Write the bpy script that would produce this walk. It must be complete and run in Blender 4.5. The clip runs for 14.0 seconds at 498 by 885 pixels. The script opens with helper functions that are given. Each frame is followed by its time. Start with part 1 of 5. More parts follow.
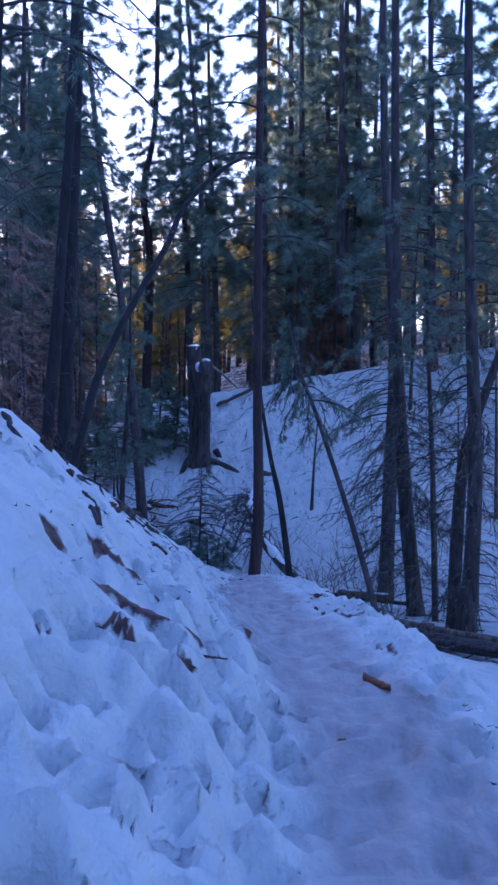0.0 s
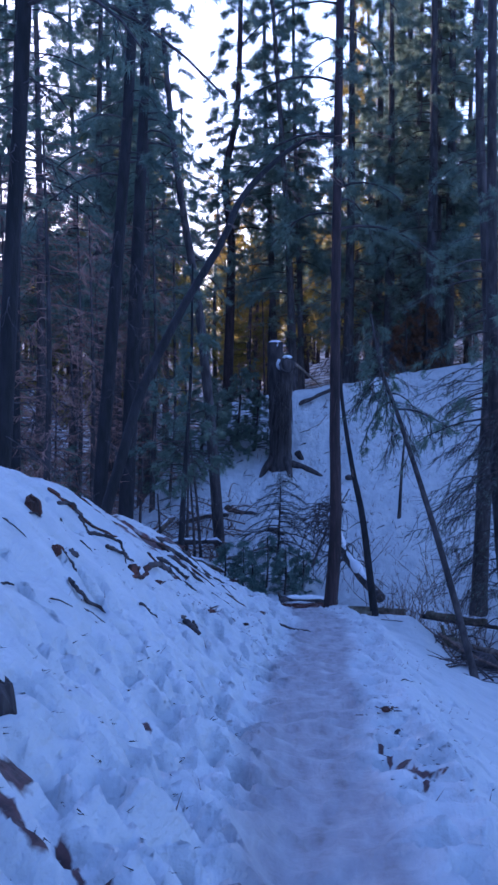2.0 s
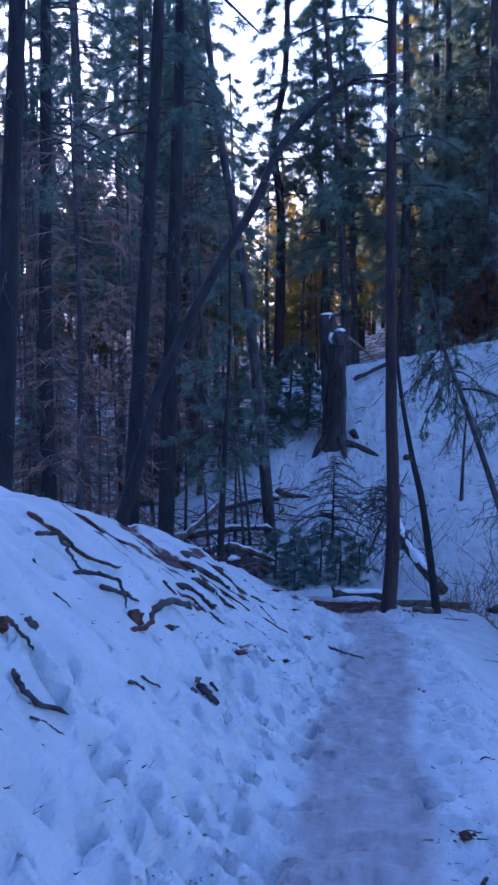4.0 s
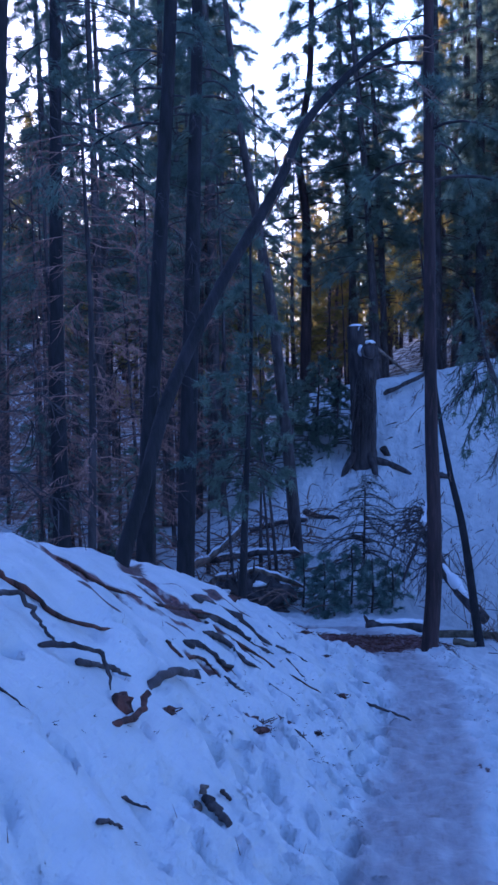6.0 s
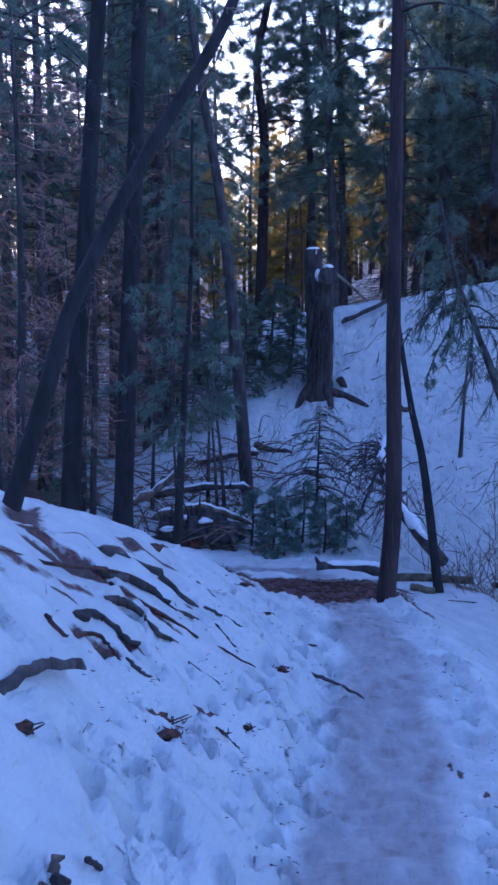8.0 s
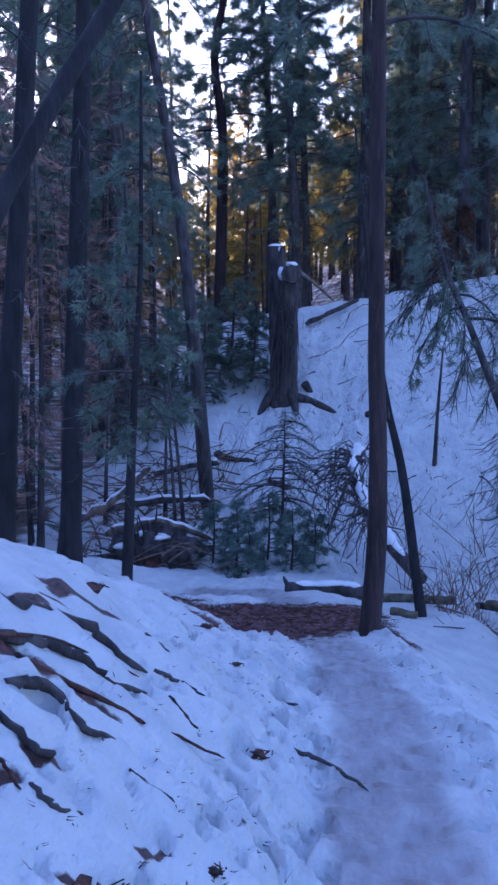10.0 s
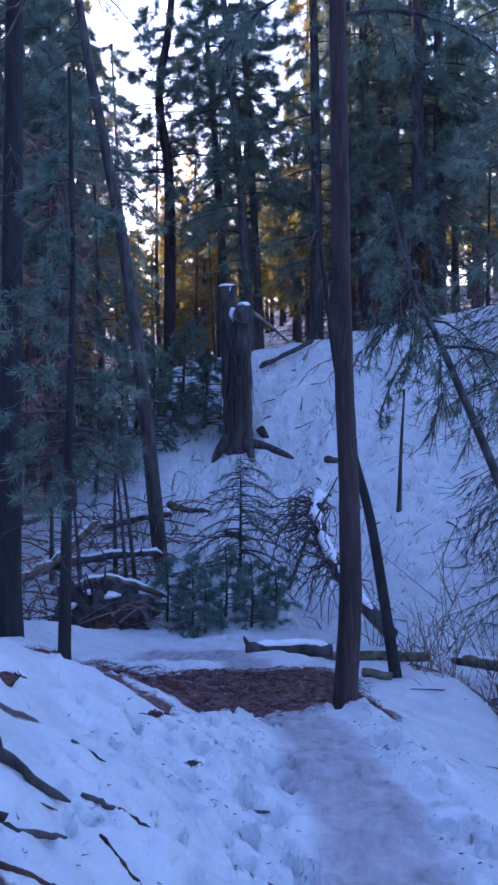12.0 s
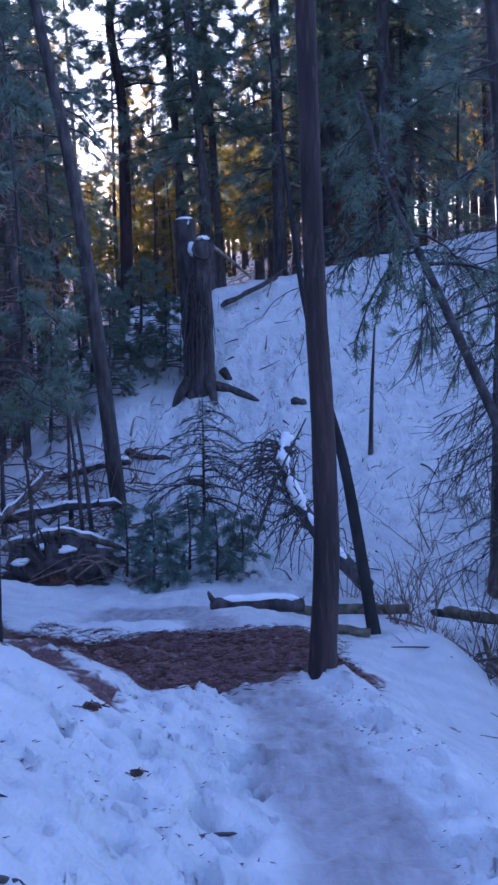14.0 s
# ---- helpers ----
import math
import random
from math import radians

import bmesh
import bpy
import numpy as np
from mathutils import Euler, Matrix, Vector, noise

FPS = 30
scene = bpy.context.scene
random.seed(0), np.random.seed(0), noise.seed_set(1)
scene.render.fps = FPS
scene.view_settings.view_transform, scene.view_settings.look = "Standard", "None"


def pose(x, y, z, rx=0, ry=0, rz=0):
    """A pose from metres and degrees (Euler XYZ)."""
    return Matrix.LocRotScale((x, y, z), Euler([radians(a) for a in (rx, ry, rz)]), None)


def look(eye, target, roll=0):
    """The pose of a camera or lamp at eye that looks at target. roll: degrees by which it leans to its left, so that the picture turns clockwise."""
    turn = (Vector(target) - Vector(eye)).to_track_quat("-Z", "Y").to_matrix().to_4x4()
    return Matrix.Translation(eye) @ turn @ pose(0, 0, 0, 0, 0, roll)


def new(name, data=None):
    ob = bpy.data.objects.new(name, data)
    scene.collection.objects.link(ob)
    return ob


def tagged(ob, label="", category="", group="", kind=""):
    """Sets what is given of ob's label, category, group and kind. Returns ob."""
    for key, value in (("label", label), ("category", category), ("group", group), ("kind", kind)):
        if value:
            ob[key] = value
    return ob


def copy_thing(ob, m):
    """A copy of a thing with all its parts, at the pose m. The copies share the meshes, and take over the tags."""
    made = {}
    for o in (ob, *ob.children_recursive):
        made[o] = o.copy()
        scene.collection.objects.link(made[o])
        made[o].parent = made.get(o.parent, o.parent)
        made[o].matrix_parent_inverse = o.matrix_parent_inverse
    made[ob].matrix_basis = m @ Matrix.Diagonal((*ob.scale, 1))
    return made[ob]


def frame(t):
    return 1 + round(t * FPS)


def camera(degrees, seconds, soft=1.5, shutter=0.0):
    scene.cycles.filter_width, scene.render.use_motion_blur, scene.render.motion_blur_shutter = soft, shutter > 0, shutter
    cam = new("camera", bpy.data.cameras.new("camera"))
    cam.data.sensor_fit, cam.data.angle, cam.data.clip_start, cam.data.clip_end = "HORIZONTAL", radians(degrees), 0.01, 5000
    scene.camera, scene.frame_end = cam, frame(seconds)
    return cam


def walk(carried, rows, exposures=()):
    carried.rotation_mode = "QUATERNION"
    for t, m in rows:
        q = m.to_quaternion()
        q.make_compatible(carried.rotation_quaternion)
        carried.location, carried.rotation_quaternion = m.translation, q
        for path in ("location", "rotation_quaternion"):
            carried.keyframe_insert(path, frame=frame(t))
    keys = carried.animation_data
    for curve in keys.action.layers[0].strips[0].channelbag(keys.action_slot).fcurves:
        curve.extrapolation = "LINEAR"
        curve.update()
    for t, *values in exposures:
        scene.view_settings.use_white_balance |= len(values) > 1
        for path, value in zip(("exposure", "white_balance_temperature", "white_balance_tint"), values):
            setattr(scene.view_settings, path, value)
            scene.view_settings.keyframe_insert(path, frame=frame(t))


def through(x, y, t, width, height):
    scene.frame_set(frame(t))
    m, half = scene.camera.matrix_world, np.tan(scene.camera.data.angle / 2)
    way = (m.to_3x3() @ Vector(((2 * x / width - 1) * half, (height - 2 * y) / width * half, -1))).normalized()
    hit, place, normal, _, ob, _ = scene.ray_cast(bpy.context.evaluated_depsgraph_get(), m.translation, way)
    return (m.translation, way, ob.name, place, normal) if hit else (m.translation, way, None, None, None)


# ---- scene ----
cam = camera(22.54, 14.0, soft=2.8)
# seconds, eye, aim, lean to the left in degrees
PATH = [
    (0, (0.000, -0.000, 1.454), (0.0204, 1.9987, 1.3933), 0.17),
    (0.5, (0.041, 0.541, 1.527), (0.0303, 2.5400, 1.4629), 0.35),
    (1, (0.080, 1.064, 1.625), (0.0283, 3.0620, 1.5632), 0.43),
    (1.5, (0.165, 1.677, 1.716), (0.0787, 3.6744, 1.6535), 0.50),
    (2, (0.258, 2.146, 1.799), (0.1312, 4.1407, 1.7178), 0.22),
    (2.5, (0.287, 2.671, 1.895), (0.1269, 4.6617, 1.7869), -0.07),
    (3, (0.325, 3.176, 1.930), (0.1288, 5.1620, 1.7970), -0.15),
    (5.5, (0.140, 5.203, 1.917), (-0.0948, 7.1866, 1.8113), -0.93),
    (6, (0.123, 5.613, 1.878), (-0.1361, 7.5933, 1.7784), -1.07),
    (6.5, (0.106, 5.979, 1.843), (-0.1792, 7.9562, 1.7453), -1.23),
    (7, (0.069, 6.459, 1.790), (-0.2067, 8.4369, 1.6709), -0.84),
    (7.5, (0.078, 6.824, 1.759), (-0.1670, 8.8029, 1.6037), -0.48),
    (8, (0.098, 7.269, 1.714), (-0.0925, 9.2486, 1.5052), -0.01),
    (8.5, (0.062, 7.676, 1.656), (-0.0893, 9.6548, 1.4082), 0.52),
    (11, (-0.148, 9.824, 1.455), (-0.2644, 11.8148, 1.3066), -0.56),
    (11.5, (-0.149, 10.069, 1.413), (-0.2651, 12.0616, 1.2793), -1.07),
    (12, (-0.178, 10.484, 1.370), (-0.2291, 12.4797, 1.2532), -1.38),
    (12.5, (-0.191, 10.782, 1.353), (-0.1913, 12.7795, 1.2518), -1.54),
    (13, (-0.205, 11.187, 1.316), (-0.1605, 13.1844, 1.2210), -1.79),
    (13.5, (-0.162, 11.522, 1.215), (-0.1336, 13.5179, 1.0906), -1.88),
    (14, (-0.166, 11.864, 1.180), (-0.1644, 13.8539, 0.9773), -2.35),
]
EXPOSURES = [(0.0, 1.62, 4660, 40), (3.0, 1.66, 4680, 38), (6.5, 1.52, 4400, 38), (8.0, 1.8, 4720, 40), (11.0, 2.06, 4990, 42), (14.0, 2.12, 5080, 42)]
walk(cam, [(t, look(eye, aim, lean)) for t, eye, aim, lean in PATH], EXPOSURES)

# ---- light: a low winter sun behind the woods, the valley floor in blue shade ----
SUN_ELEVATION, SUN_TURN = 11.0, -34.0          # degrees; turn counts from straight ahead, negative is to the left
world = bpy.data.worlds.new("sky")
scene.world = world
world.use_nodes = True
wn = world.node_tree.nodes
sky = wn.new("ShaderNodeTexSky")
sky.sky_type, sky.sun_disc = "NISHITA", False
sky.sun_elevation, sky.sun_rotation = radians(SUN_ELEVATION), radians(SUN_TURN)
wn["Background"].inputs["Strength"].default_value = 0.15
world.node_tree.links.new(sky.outputs[0], wn["Background"].inputs["Color"])
sun_dir = Vector((math.sin(radians(SUN_TURN)) * math.cos(radians(SUN_ELEVATION)),
                  math.cos(radians(SUN_TURN)) * math.cos(radians(SUN_ELEVATION)), math.sin(radians(SUN_ELEVATION))))
sun = new("sun", bpy.data.lights.new("sun", "SUN"))
sun.data.energy, sun.data.angle, sun.data.color = 5.0, radians(0.5), (1.0, 0.74, 0.42)
sun.matrix_world = look(sun_dir * 100, (0, 0, 0))


# ---- materials ----
def material(name, dark, light, scale=8.0, rough=0.85, bump=0.3, bump_scale=40.0, stretch=(1, 1, 1), third=None, through=0.0):
    """Two tones mixed by coarse noise, a third tone in spots, fine noise for relief; through: light that passes a leaf."""
    m = bpy.data.materials.new(name)
    m.use_nodes = True
    n, k = m.node_tree.nodes, m.node_tree.links
    shader = n["Principled BSDF"]
    shader.inputs["Roughness"].default_value = rough
    place = n.new("ShaderNodeTexCoord")
    mapping = n.new("ShaderNodeMapping")
    mapping.inputs["Scale"].default_value = stretch
    k.new(place.outputs["Object"], mapping.inputs[0])
    coarse = n.new("ShaderNodeTexNoise")
    coarse.inputs["Scale"].default_value, coarse.inputs["Detail"].default_value = scale, 5
    fine = n.new("ShaderNodeTexNoise")
    fine.inputs["Scale"].default_value, fine.inputs["Detail"].default_value = bump_scale, 4
    k.new(mapping.outputs[0], coarse.inputs["Vector"])
    k.new(mapping.outputs[0], fine.inputs["Vector"])
    ramp = n.new("ShaderNodeValToRGB")
    ramp.color_ramp.elements[0].position, ramp.color_ramp.elements[1].position = 0.36, 0.66
    ramp.color_ramp.elements[0].color, ramp.color_ramp.elements[1].color = (*dark, 1), (*light, 1)
    k.new(coarse.outputs[0], ramp.inputs[0])
    colour = ramp.outputs[0]
    if third:
        spots = n.new("ShaderNodeValToRGB")
        spots.color_ramp.elements[0].position, spots.color_ramp.elements[1].position = 0.55, 0.68
        k.new(fine.outputs[0], spots.inputs[0])
        mix = n.new("ShaderNodeMix")
        mix.data_type = "RGBA"
        k.new(spots.outputs[0], mix.inputs[0])
        k.new(colour, mix.inputs[6])
        mix.inputs[7].default_value = (*third, 1)
        colour = mix.outputs[2]
    k.new(colour, shader.inputs["Base Color"])
    relief = n.new("ShaderNodeBump")
    relief.inputs["Strength"].default_value, relief.inputs["Distance"].default_value = bump, 0.02
    k.new(fine.outputs[0], relief.inputs["Height"])
    k.new(relief.outputs[0], shader.inputs["Normal"])
    if through:
        out = n["Material Output"]
        leaf, both = n.new("ShaderNodeBsdfTranslucent"), n.new("ShaderNodeMixShader")
        k.new(colour, leaf.inputs[0])
        both.inputs[0].default_value = through
        k.new(shader.outputs[0], both.inputs[1])
        k.new(leaf.outputs[0], both.inputs[2])
        k.new(both.outputs[0], out.inputs[0])
    return m


def ground_material():
    """Snow, trodden snow, needle litter and soil, mixed by where each lies on the sheet."""
    m = bpy.data.materials.new("snow_ground")
    m.use_nodes = True
    n, k = m.node_tree.nodes, m.node_tree.links
    shader = n["Principled BSDF"]
    shader.inputs["Roughness"].default_value = 0.7
    place = n.new("ShaderNodeTexCoord")

    along = n.new("ShaderNodeMapping")
    along.inputs["Scale"].default_value = (1.0, 0.3, 1.0)
    k.new(place.outputs["Object"], along.inputs[0])

    def noise_node(scale, detail=5, drawn=False):
        t = n.new("ShaderNodeTexNoise")
        t.inputs["Scale"].default_value, t.inputs["Detail"].default_value = scale, detail
        k.new(along.outputs[0] if drawn else place.outputs["Object"], t.inputs["Vector"])
        return t

    def ramp(fac, stops):
        r = n.new("ShaderNodeValToRGB")
        while len(r.color_ramp.elements) < len(stops):
            r.color_ramp.elements.new(0.5)
        for e, (pos, col) in zip(r.color_ramp.elements, stops):
            e.position, e.color = pos, (*col, 1)
        k.new(fac, r.inputs[0])
        return r.outputs[0]

    def mix(fac, a, b):
        x = n.new("ShaderNodeMix")
        x.data_type = "RGBA"
        k.new(fac, x.inputs[0])
        k.new(a, x.inputs[6])
        k.new(b, x.inputs[7])
        return x.outputs[2]

    def mask(name, spread, scale, soft=0.06):
        """The attribute, its edge broken up by noise."""
        a = n.new("ShaderNodeAttribute")
        a.attribute_name = name
        w = n.new("ShaderNodeMath")
        w.operation = "MULTIPLY_ADD"
        k.new(noise_node(scale, 8).outputs[0], w.inputs[0])
        w.inputs[1].default_value = spread
        k.new(a.outputs["Fac"], w.inputs[2])
        r = n.new("ShaderNodeMapRange")
        k.new(w.outputs[0], r.inputs[0])
        r.inputs[1].default_value, r.inputs[2].default_value = 0.5 + spread * 0.5 - soft, 0.5 + spread * 0.5 + soft
        return r.outputs[0]

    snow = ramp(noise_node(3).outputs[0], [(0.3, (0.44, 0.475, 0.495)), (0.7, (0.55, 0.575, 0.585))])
    trod = ramp(noise_node(11, 7, True).outputs[0], [(0.26, (0.17, 0.16, 0.162)), (0.42, (0.262, 0.258, 0.275)), (0.6, (0.318, 0.318, 0.335)), (0.78, (0.4, 0.405, 0.42))])
    litter = ramp(noise_node(45, 8).outputs[0], [(0.3, (0.024, 0.011, 0.013)), (0.5, (0.09, 0.035, 0.037)), (0.72, (0.18, 0.08, 0.075))])
    soil = ramp(noise_node(25, 8).outputs[0], [(0.3, (0.026, 0.016, 0.017)), (0.7, (0.11, 0.052, 0.05))])
    floor = ramp(noise_node(9, 8).outputs[0], [(0.35, (0.05, 0.035, 0.028)), (0.65, (0.14, 0.095, 0.07))])
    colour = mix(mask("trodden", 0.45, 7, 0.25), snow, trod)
    colour = mix(mask("woods", 0.9, 1.2), colour, floor)
    colour = mix(mask("soil", 0.6, 24, 0.1), colour, soil)
    colour = mix(mask("litter", 1.0, 8, 0.1), colour, litter)
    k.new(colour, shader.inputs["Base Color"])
    relief = n.new("ShaderNodeBump")
    relief.inputs["Strength"].default_value, relief.inputs["Distance"].default_value = 0.45, 0.03
    k.new(noise_node(22, 8).outputs[0], relief.inputs["Height"])
    crust = n.new("ShaderNodeBump")
    crust.inputs["Strength"].default_value, crust.inputs["Distance"].default_value = 0.7, 0.1
    k.new(noise_node(8, 4, True).outputs[0], crust.inputs["Height"])
    k.new(crust.outputs[0], relief.inputs["Normal"])
    k.new(relief.outputs[0], shader.inputs["Normal"])
    return m


BARK = material("pine_bark", (0.03, 0.027, 0.029), (0.092, 0.079, 0.08), 9, 0.95, 0.9, 30, (1, 1, 0.22), (0.11, 0.095, 0.094))
BARK_RED = material("red_bark", (0.016, 0.012, 0.014), (0.048, 0.031, 0.034), 9, 0.95, 0.9, 30, (1, 1, 0.16), (0.06, 0.036, 0.037))
BARK_DARK = material("dark_bark", (0.022, 0.02, 0.022), (0.075, 0.066, 0.068), 10, 0.95, 0.8, 35, (1, 1, 0.25))
# darkest of the barks, near black
BARK_DARKEST = material("darkest_bark", (0.006, 0.0065, 0.0085), (0.021, 0.02, 0.025), 10, 0.9, 0.8, 35, (1, 1, 0.25))
TWIG = material("dead_twigs", (0.08, 0.055, 0.045), (0.22, 0.15, 0.12), 12, 0.9, 0.3, 60)
WOOD = material("grey_dead_wood", (0.06, 0.048, 0.04), (0.22, 0.18, 0.15), 10, 0.9, 0.7, 45, (1, 1, 0.3))
NEEDLES = material("pine_needles", (0.11, 0.165, 0.14), (0.2, 0.27, 0.2), 3, 0.6, 0.0, 30, through=0.5)
# green needles recoloured gold: the low sun's warmth is put into the base colour
NEEDLES_SUN_GOLD = material("sun_tinted_needles", (0.16, 0.15, 0.035), (0.45, 0.31, 0.06), 0.25, 0.6, 0.0, 30, through=0.5)
DEAD_NEEDLES = material("brown_needles", (0.07, 0.035, 0.02), (0.2, 0.1, 0.05), 3, 0.8, 0.0, 30, through=0.2)
FROSTED = material("frosted_needles", (0.26, 0.29, 0.29), (0.46, 0.49, 0.49), 5, 0.7, 0.0, 30, through=0.3)
# reddish-brown twigs, with the glow of sunlit haze added to their colour
RED_TWIG = material("reddish_twigs", (0.15, 0.085, 0.07), (0.36, 0.21, 0.165), 6, 0.9, 0.3, 60)
YOUNG = material("young_needles", (0.11, 0.18, 0.16), (0.2, 0.29, 0.25), 5, 0.6, 0.0, 30, through=0.4)
MOSS = material("mossy_bark", (0.05, 0.045, 0.03), (0.16, 0.14, 0.1), 9, 0.95, 0.9, 35)
ORANGE = material("orange_bark", (0.13, 0.05, 0.03), (0.27, 0.1, 0.06), 18, 0.9, 0.6, 45)
SNOW = material("snow_cap", (0.68, 0.71, 0.76), (0.78, 0.795, 0.82), 4, 0.7, 0.3, 30)
ROT = material("rotten_wood", (0.02, 0.011, 0.009), (0.11, 0.045, 0.033), 14, 0.95, 0.9, 40, (1, 1, 0.3))


# ---- mesh tools ----
def mesh_from(name, verts, tris, mat, smooth=False):
    """A mesh from arrays of corners and of triangles or quads."""
    verts, tris = np.asarray(verts, np.float32), np.asarray(tris, np.int32)
    me = bpy.data.meshes.new(name)
    side = tris.shape[1]
    me.vertices.add(len(verts))
    me.vertices.foreach_set("co", verts.ravel())
    me.loops.add(tris.size)
    me.loops.foreach_set("vertex_index", tris.ravel())
    me.polygons.add(len(tris))
    me.polygons.foreach_set("loop_start", np.arange(0, tris.size, side, dtype=np.int32))
    me.polygons.foreach_set("use_smooth", np.full(len(tris), smooth))
    me.update(calc_edges=True)
    me.materials.append(mat)
    return me


class Soup:
    """Gathers tubes, blades and lumps into one mesh of triangles."""

    def __init__(self):
        self.v, self.f, self.n = [], [], 0

    def add(self, verts, faces):
        verts, faces = np.asarray(verts, float), np.asarray(faces, int)
        if faces.shape[1] == 4:
            faces = np.concatenate([faces[:, [0, 1, 2]], faces[:, [0, 2, 3]]])
        self.v.append(verts)
        self.f.append(faces + self.n)
        self.n += len(verts)

    def tube(self, pts, radii, sides=8, rough=0.0, seed=0, cap=True):
        pts, radii = np.asarray(pts, float), np.asarray(radii, float)
        along = np.gradient(pts, axis=0)
        along /= np.linalg.norm(along, axis=1, keepdims=True) + 1e-9
        ref = np.array([0.0, 1.0, 0.0]) if abs(along[:, 1]).mean() < 0.8 else np.array([1.0, 0.0, 0.0])
        a = np.cross(along, ref)
        a /= np.linalg.norm(a, axis=1, keepdims=True) + 1e-9
        b = np.cross(along, a)
        turn = np.linspace(0, 2 * np.pi, sides, endpoint=False)
        rr = radii[:, None] * np.ones(sides)
        if rough:
            rng = np.random.RandomState(seed)
            ridge = rng.uniform(-1, 1, sides)
            rr = rr * (1 + rough * (0.6 * ridge[None] + 0.6 * rng.uniform(-1, 1, rr.shape)))
        ring = pts[:, None] + rr[..., None] * (np.cos(turn)[None, :, None] * a[:, None] + np.sin(turn)[None, :, None] * b[:, None])
        m = len(pts)
        i, j = np.meshgrid(np.arange(m - 1), np.arange(sides), indexing="ij")
        q = np.stack([i * sides + j, i * sides + (j + 1) % sides, (i + 1) * sides + (j + 1) % sides, (i + 1) * sides + j], -1).reshape(-1, 4)
        self.add(ring.reshape(-1, 3), q)
        if cap:
            for row, end in ((0, pts[0]), (m - 1, pts[-1])):
                k = np.arange(sides)
                self.add(np.concatenate([ring[row], [end]]), np.stack([k, (k + 1) % sides, np.full(sides, sides)], -1))

    def blades(self, places, ways, rng, count=12, length=0.16, width=0.012, spread=0.8):
        """Needle tufts: thin pointed blades fanned round each way."""
        places, ways = np.asarray(places, float), np.asarray(ways, float)
        if not len(places):
            return
        n = len(places)
        d = ways[:, None] / (np.linalg.norm(ways, axis=1)[:, None, None] + 1e-9) + rng.normal(0, spread, (n, count, 3))
        d /= np.linalg.norm(d, axis=2, keepdims=True) + 1e-9
        side = np.cross(d, rng.normal(0, 1, (n, count, 3)))
        side /= np.linalg.norm(side, axis=2, keepdims=True) + 1e-9
        size = length * rng.uniform(0.6, 1.25, (n, count, 1))
        root = places[:, None] + 0.02 * rng.normal(0, 1, (n, count, 3)) * (length / 0.16)
        wide = width * rng.uniform(0.7, 1.3, (n, count, 1))
        tri = np.stack([root - side * wide, root + side * wide, root + d * size], 2).reshape(-1, 3)
        self.add(tri, np.arange(len(tri)).reshape(-1, 3))

    def lump(self, centre, size, rng, rough=0.25, rings=6, sides=9):
        """An uneven rounded lump."""
        th, ph = np.linspace(0.02, np.pi - 0.02, rings), np.linspace(0, 2 * np.pi, sides, endpoint=False)
        t, p = np.meshgrid(th, ph, indexing="ij")
        r = 1 + rough * rng.uniform(-1, 1, t.shape)
        v = np.stack([r * np.sin(t) * np.cos(p) * size[0], r * np.sin(t) * np.sin(p) * size[1], r * np.cos(t) * size[2]], -1) + np.asarray(centre)
        i, j = np.meshgrid(np.arange(rings - 1), np.arange(sides), indexing="ij")
        q = np.stack([i * sides + j, (i + 1) * sides + j, (i + 1) * sides + (j + 1) % sides, i * sides + (j + 1) % sides], -1).reshape(-1, 4)
        self.add(v.reshape(-1, 3), q)

    def mesh(self, name, mat, smooth=True):
        return mesh_from(name, np.concatenate(self.v), np.concatenate(self.f), mat, smooth)


def part(name, soup, mat, parent, label="", smooth=True):
    ob = new(name, soup.mesh(name, mat, smooth))
    ob.parent = parent
    if label:
        tagged(ob, label)
    return ob


def thing(name, soup, mat, label, category, group="", kind="", smooth=True):
    return tagged(new(name, soup.mesh(name, mat, smooth)), label, category, group, kind)


def curve(points, count):
    """A smooth line through a few points (Catmull-Rom)."""
    p = np.asarray(points, float)
    p = np.concatenate([[2 * p[0] - p[1]], p, [2 * p[-1] - p[-2]]])
    out = []
    for u in np.linspace(0, len(p) - 3 - 1e-6, count):
        i, f = int(u), u - int(u)
        a, b, c, d = p[i:i + 4]
        out.append(0.5 * (2 * b + (c - a) * f + (2 * a - 5 * b + 4 * c - d) * f * f + (3 * b - a - 3 * c + d) * f ** 3))
    return np.array(out)


def value_noise(x, y, seed=0):
    """Smooth noise in -1..1 on a unit lattice."""
    rng = np.random.RandomState(seed)
    table = rng.uniform(-1, 1, (256, 256))
    xi, yi = np.floor(x).astype(int), np.floor(y).astype(int)
    fx, fy = x - xi, y - yi
    fx, fy = fx * fx * (3 - 2 * fx), fy * fy * (3 - 2 * fy)
    g = lambda a, b: table[a % 256, b % 256]
    return (g(xi, yi) * (1 - fx) + g(xi + 1, yi) * fx) * (1 - fy) + (g(xi, yi + 1) * (1 - fx) + g(xi + 1, yi + 1) * fx) * fy


def step(a, b, x):
    u = np.clip((np.asarray(x, float) - a) / (b - a), 0, 1)
    return u * u * (3 - 2 * u)


# ---- the lie of the land ----
def trail_height(y):
    return np.interp(y, (-60, -10, -2, 0, 2, 4, 6, 8, 10, 12, 14, 16, 18, 20, 22, 24, 26, 28, 30, 60),
                     (-3.0, -0.8, -0.16, 0.0, 0.28, 0.42, 0.34, 0.15, -0.08, -0.32, -0.56, -0.78, -1.02, -1.3, -1.6, -1.95, -2.3, -2.62, -2.85, -3.2))


def trail_middle(y):
    return np.interp(y, (-20, 0, 5, 10, 15, 18, 20, 23, 28), (0.2, 0.2, 0.22, 0.14, 0.22, 0.12, -0.1, -0.4, -1.0))


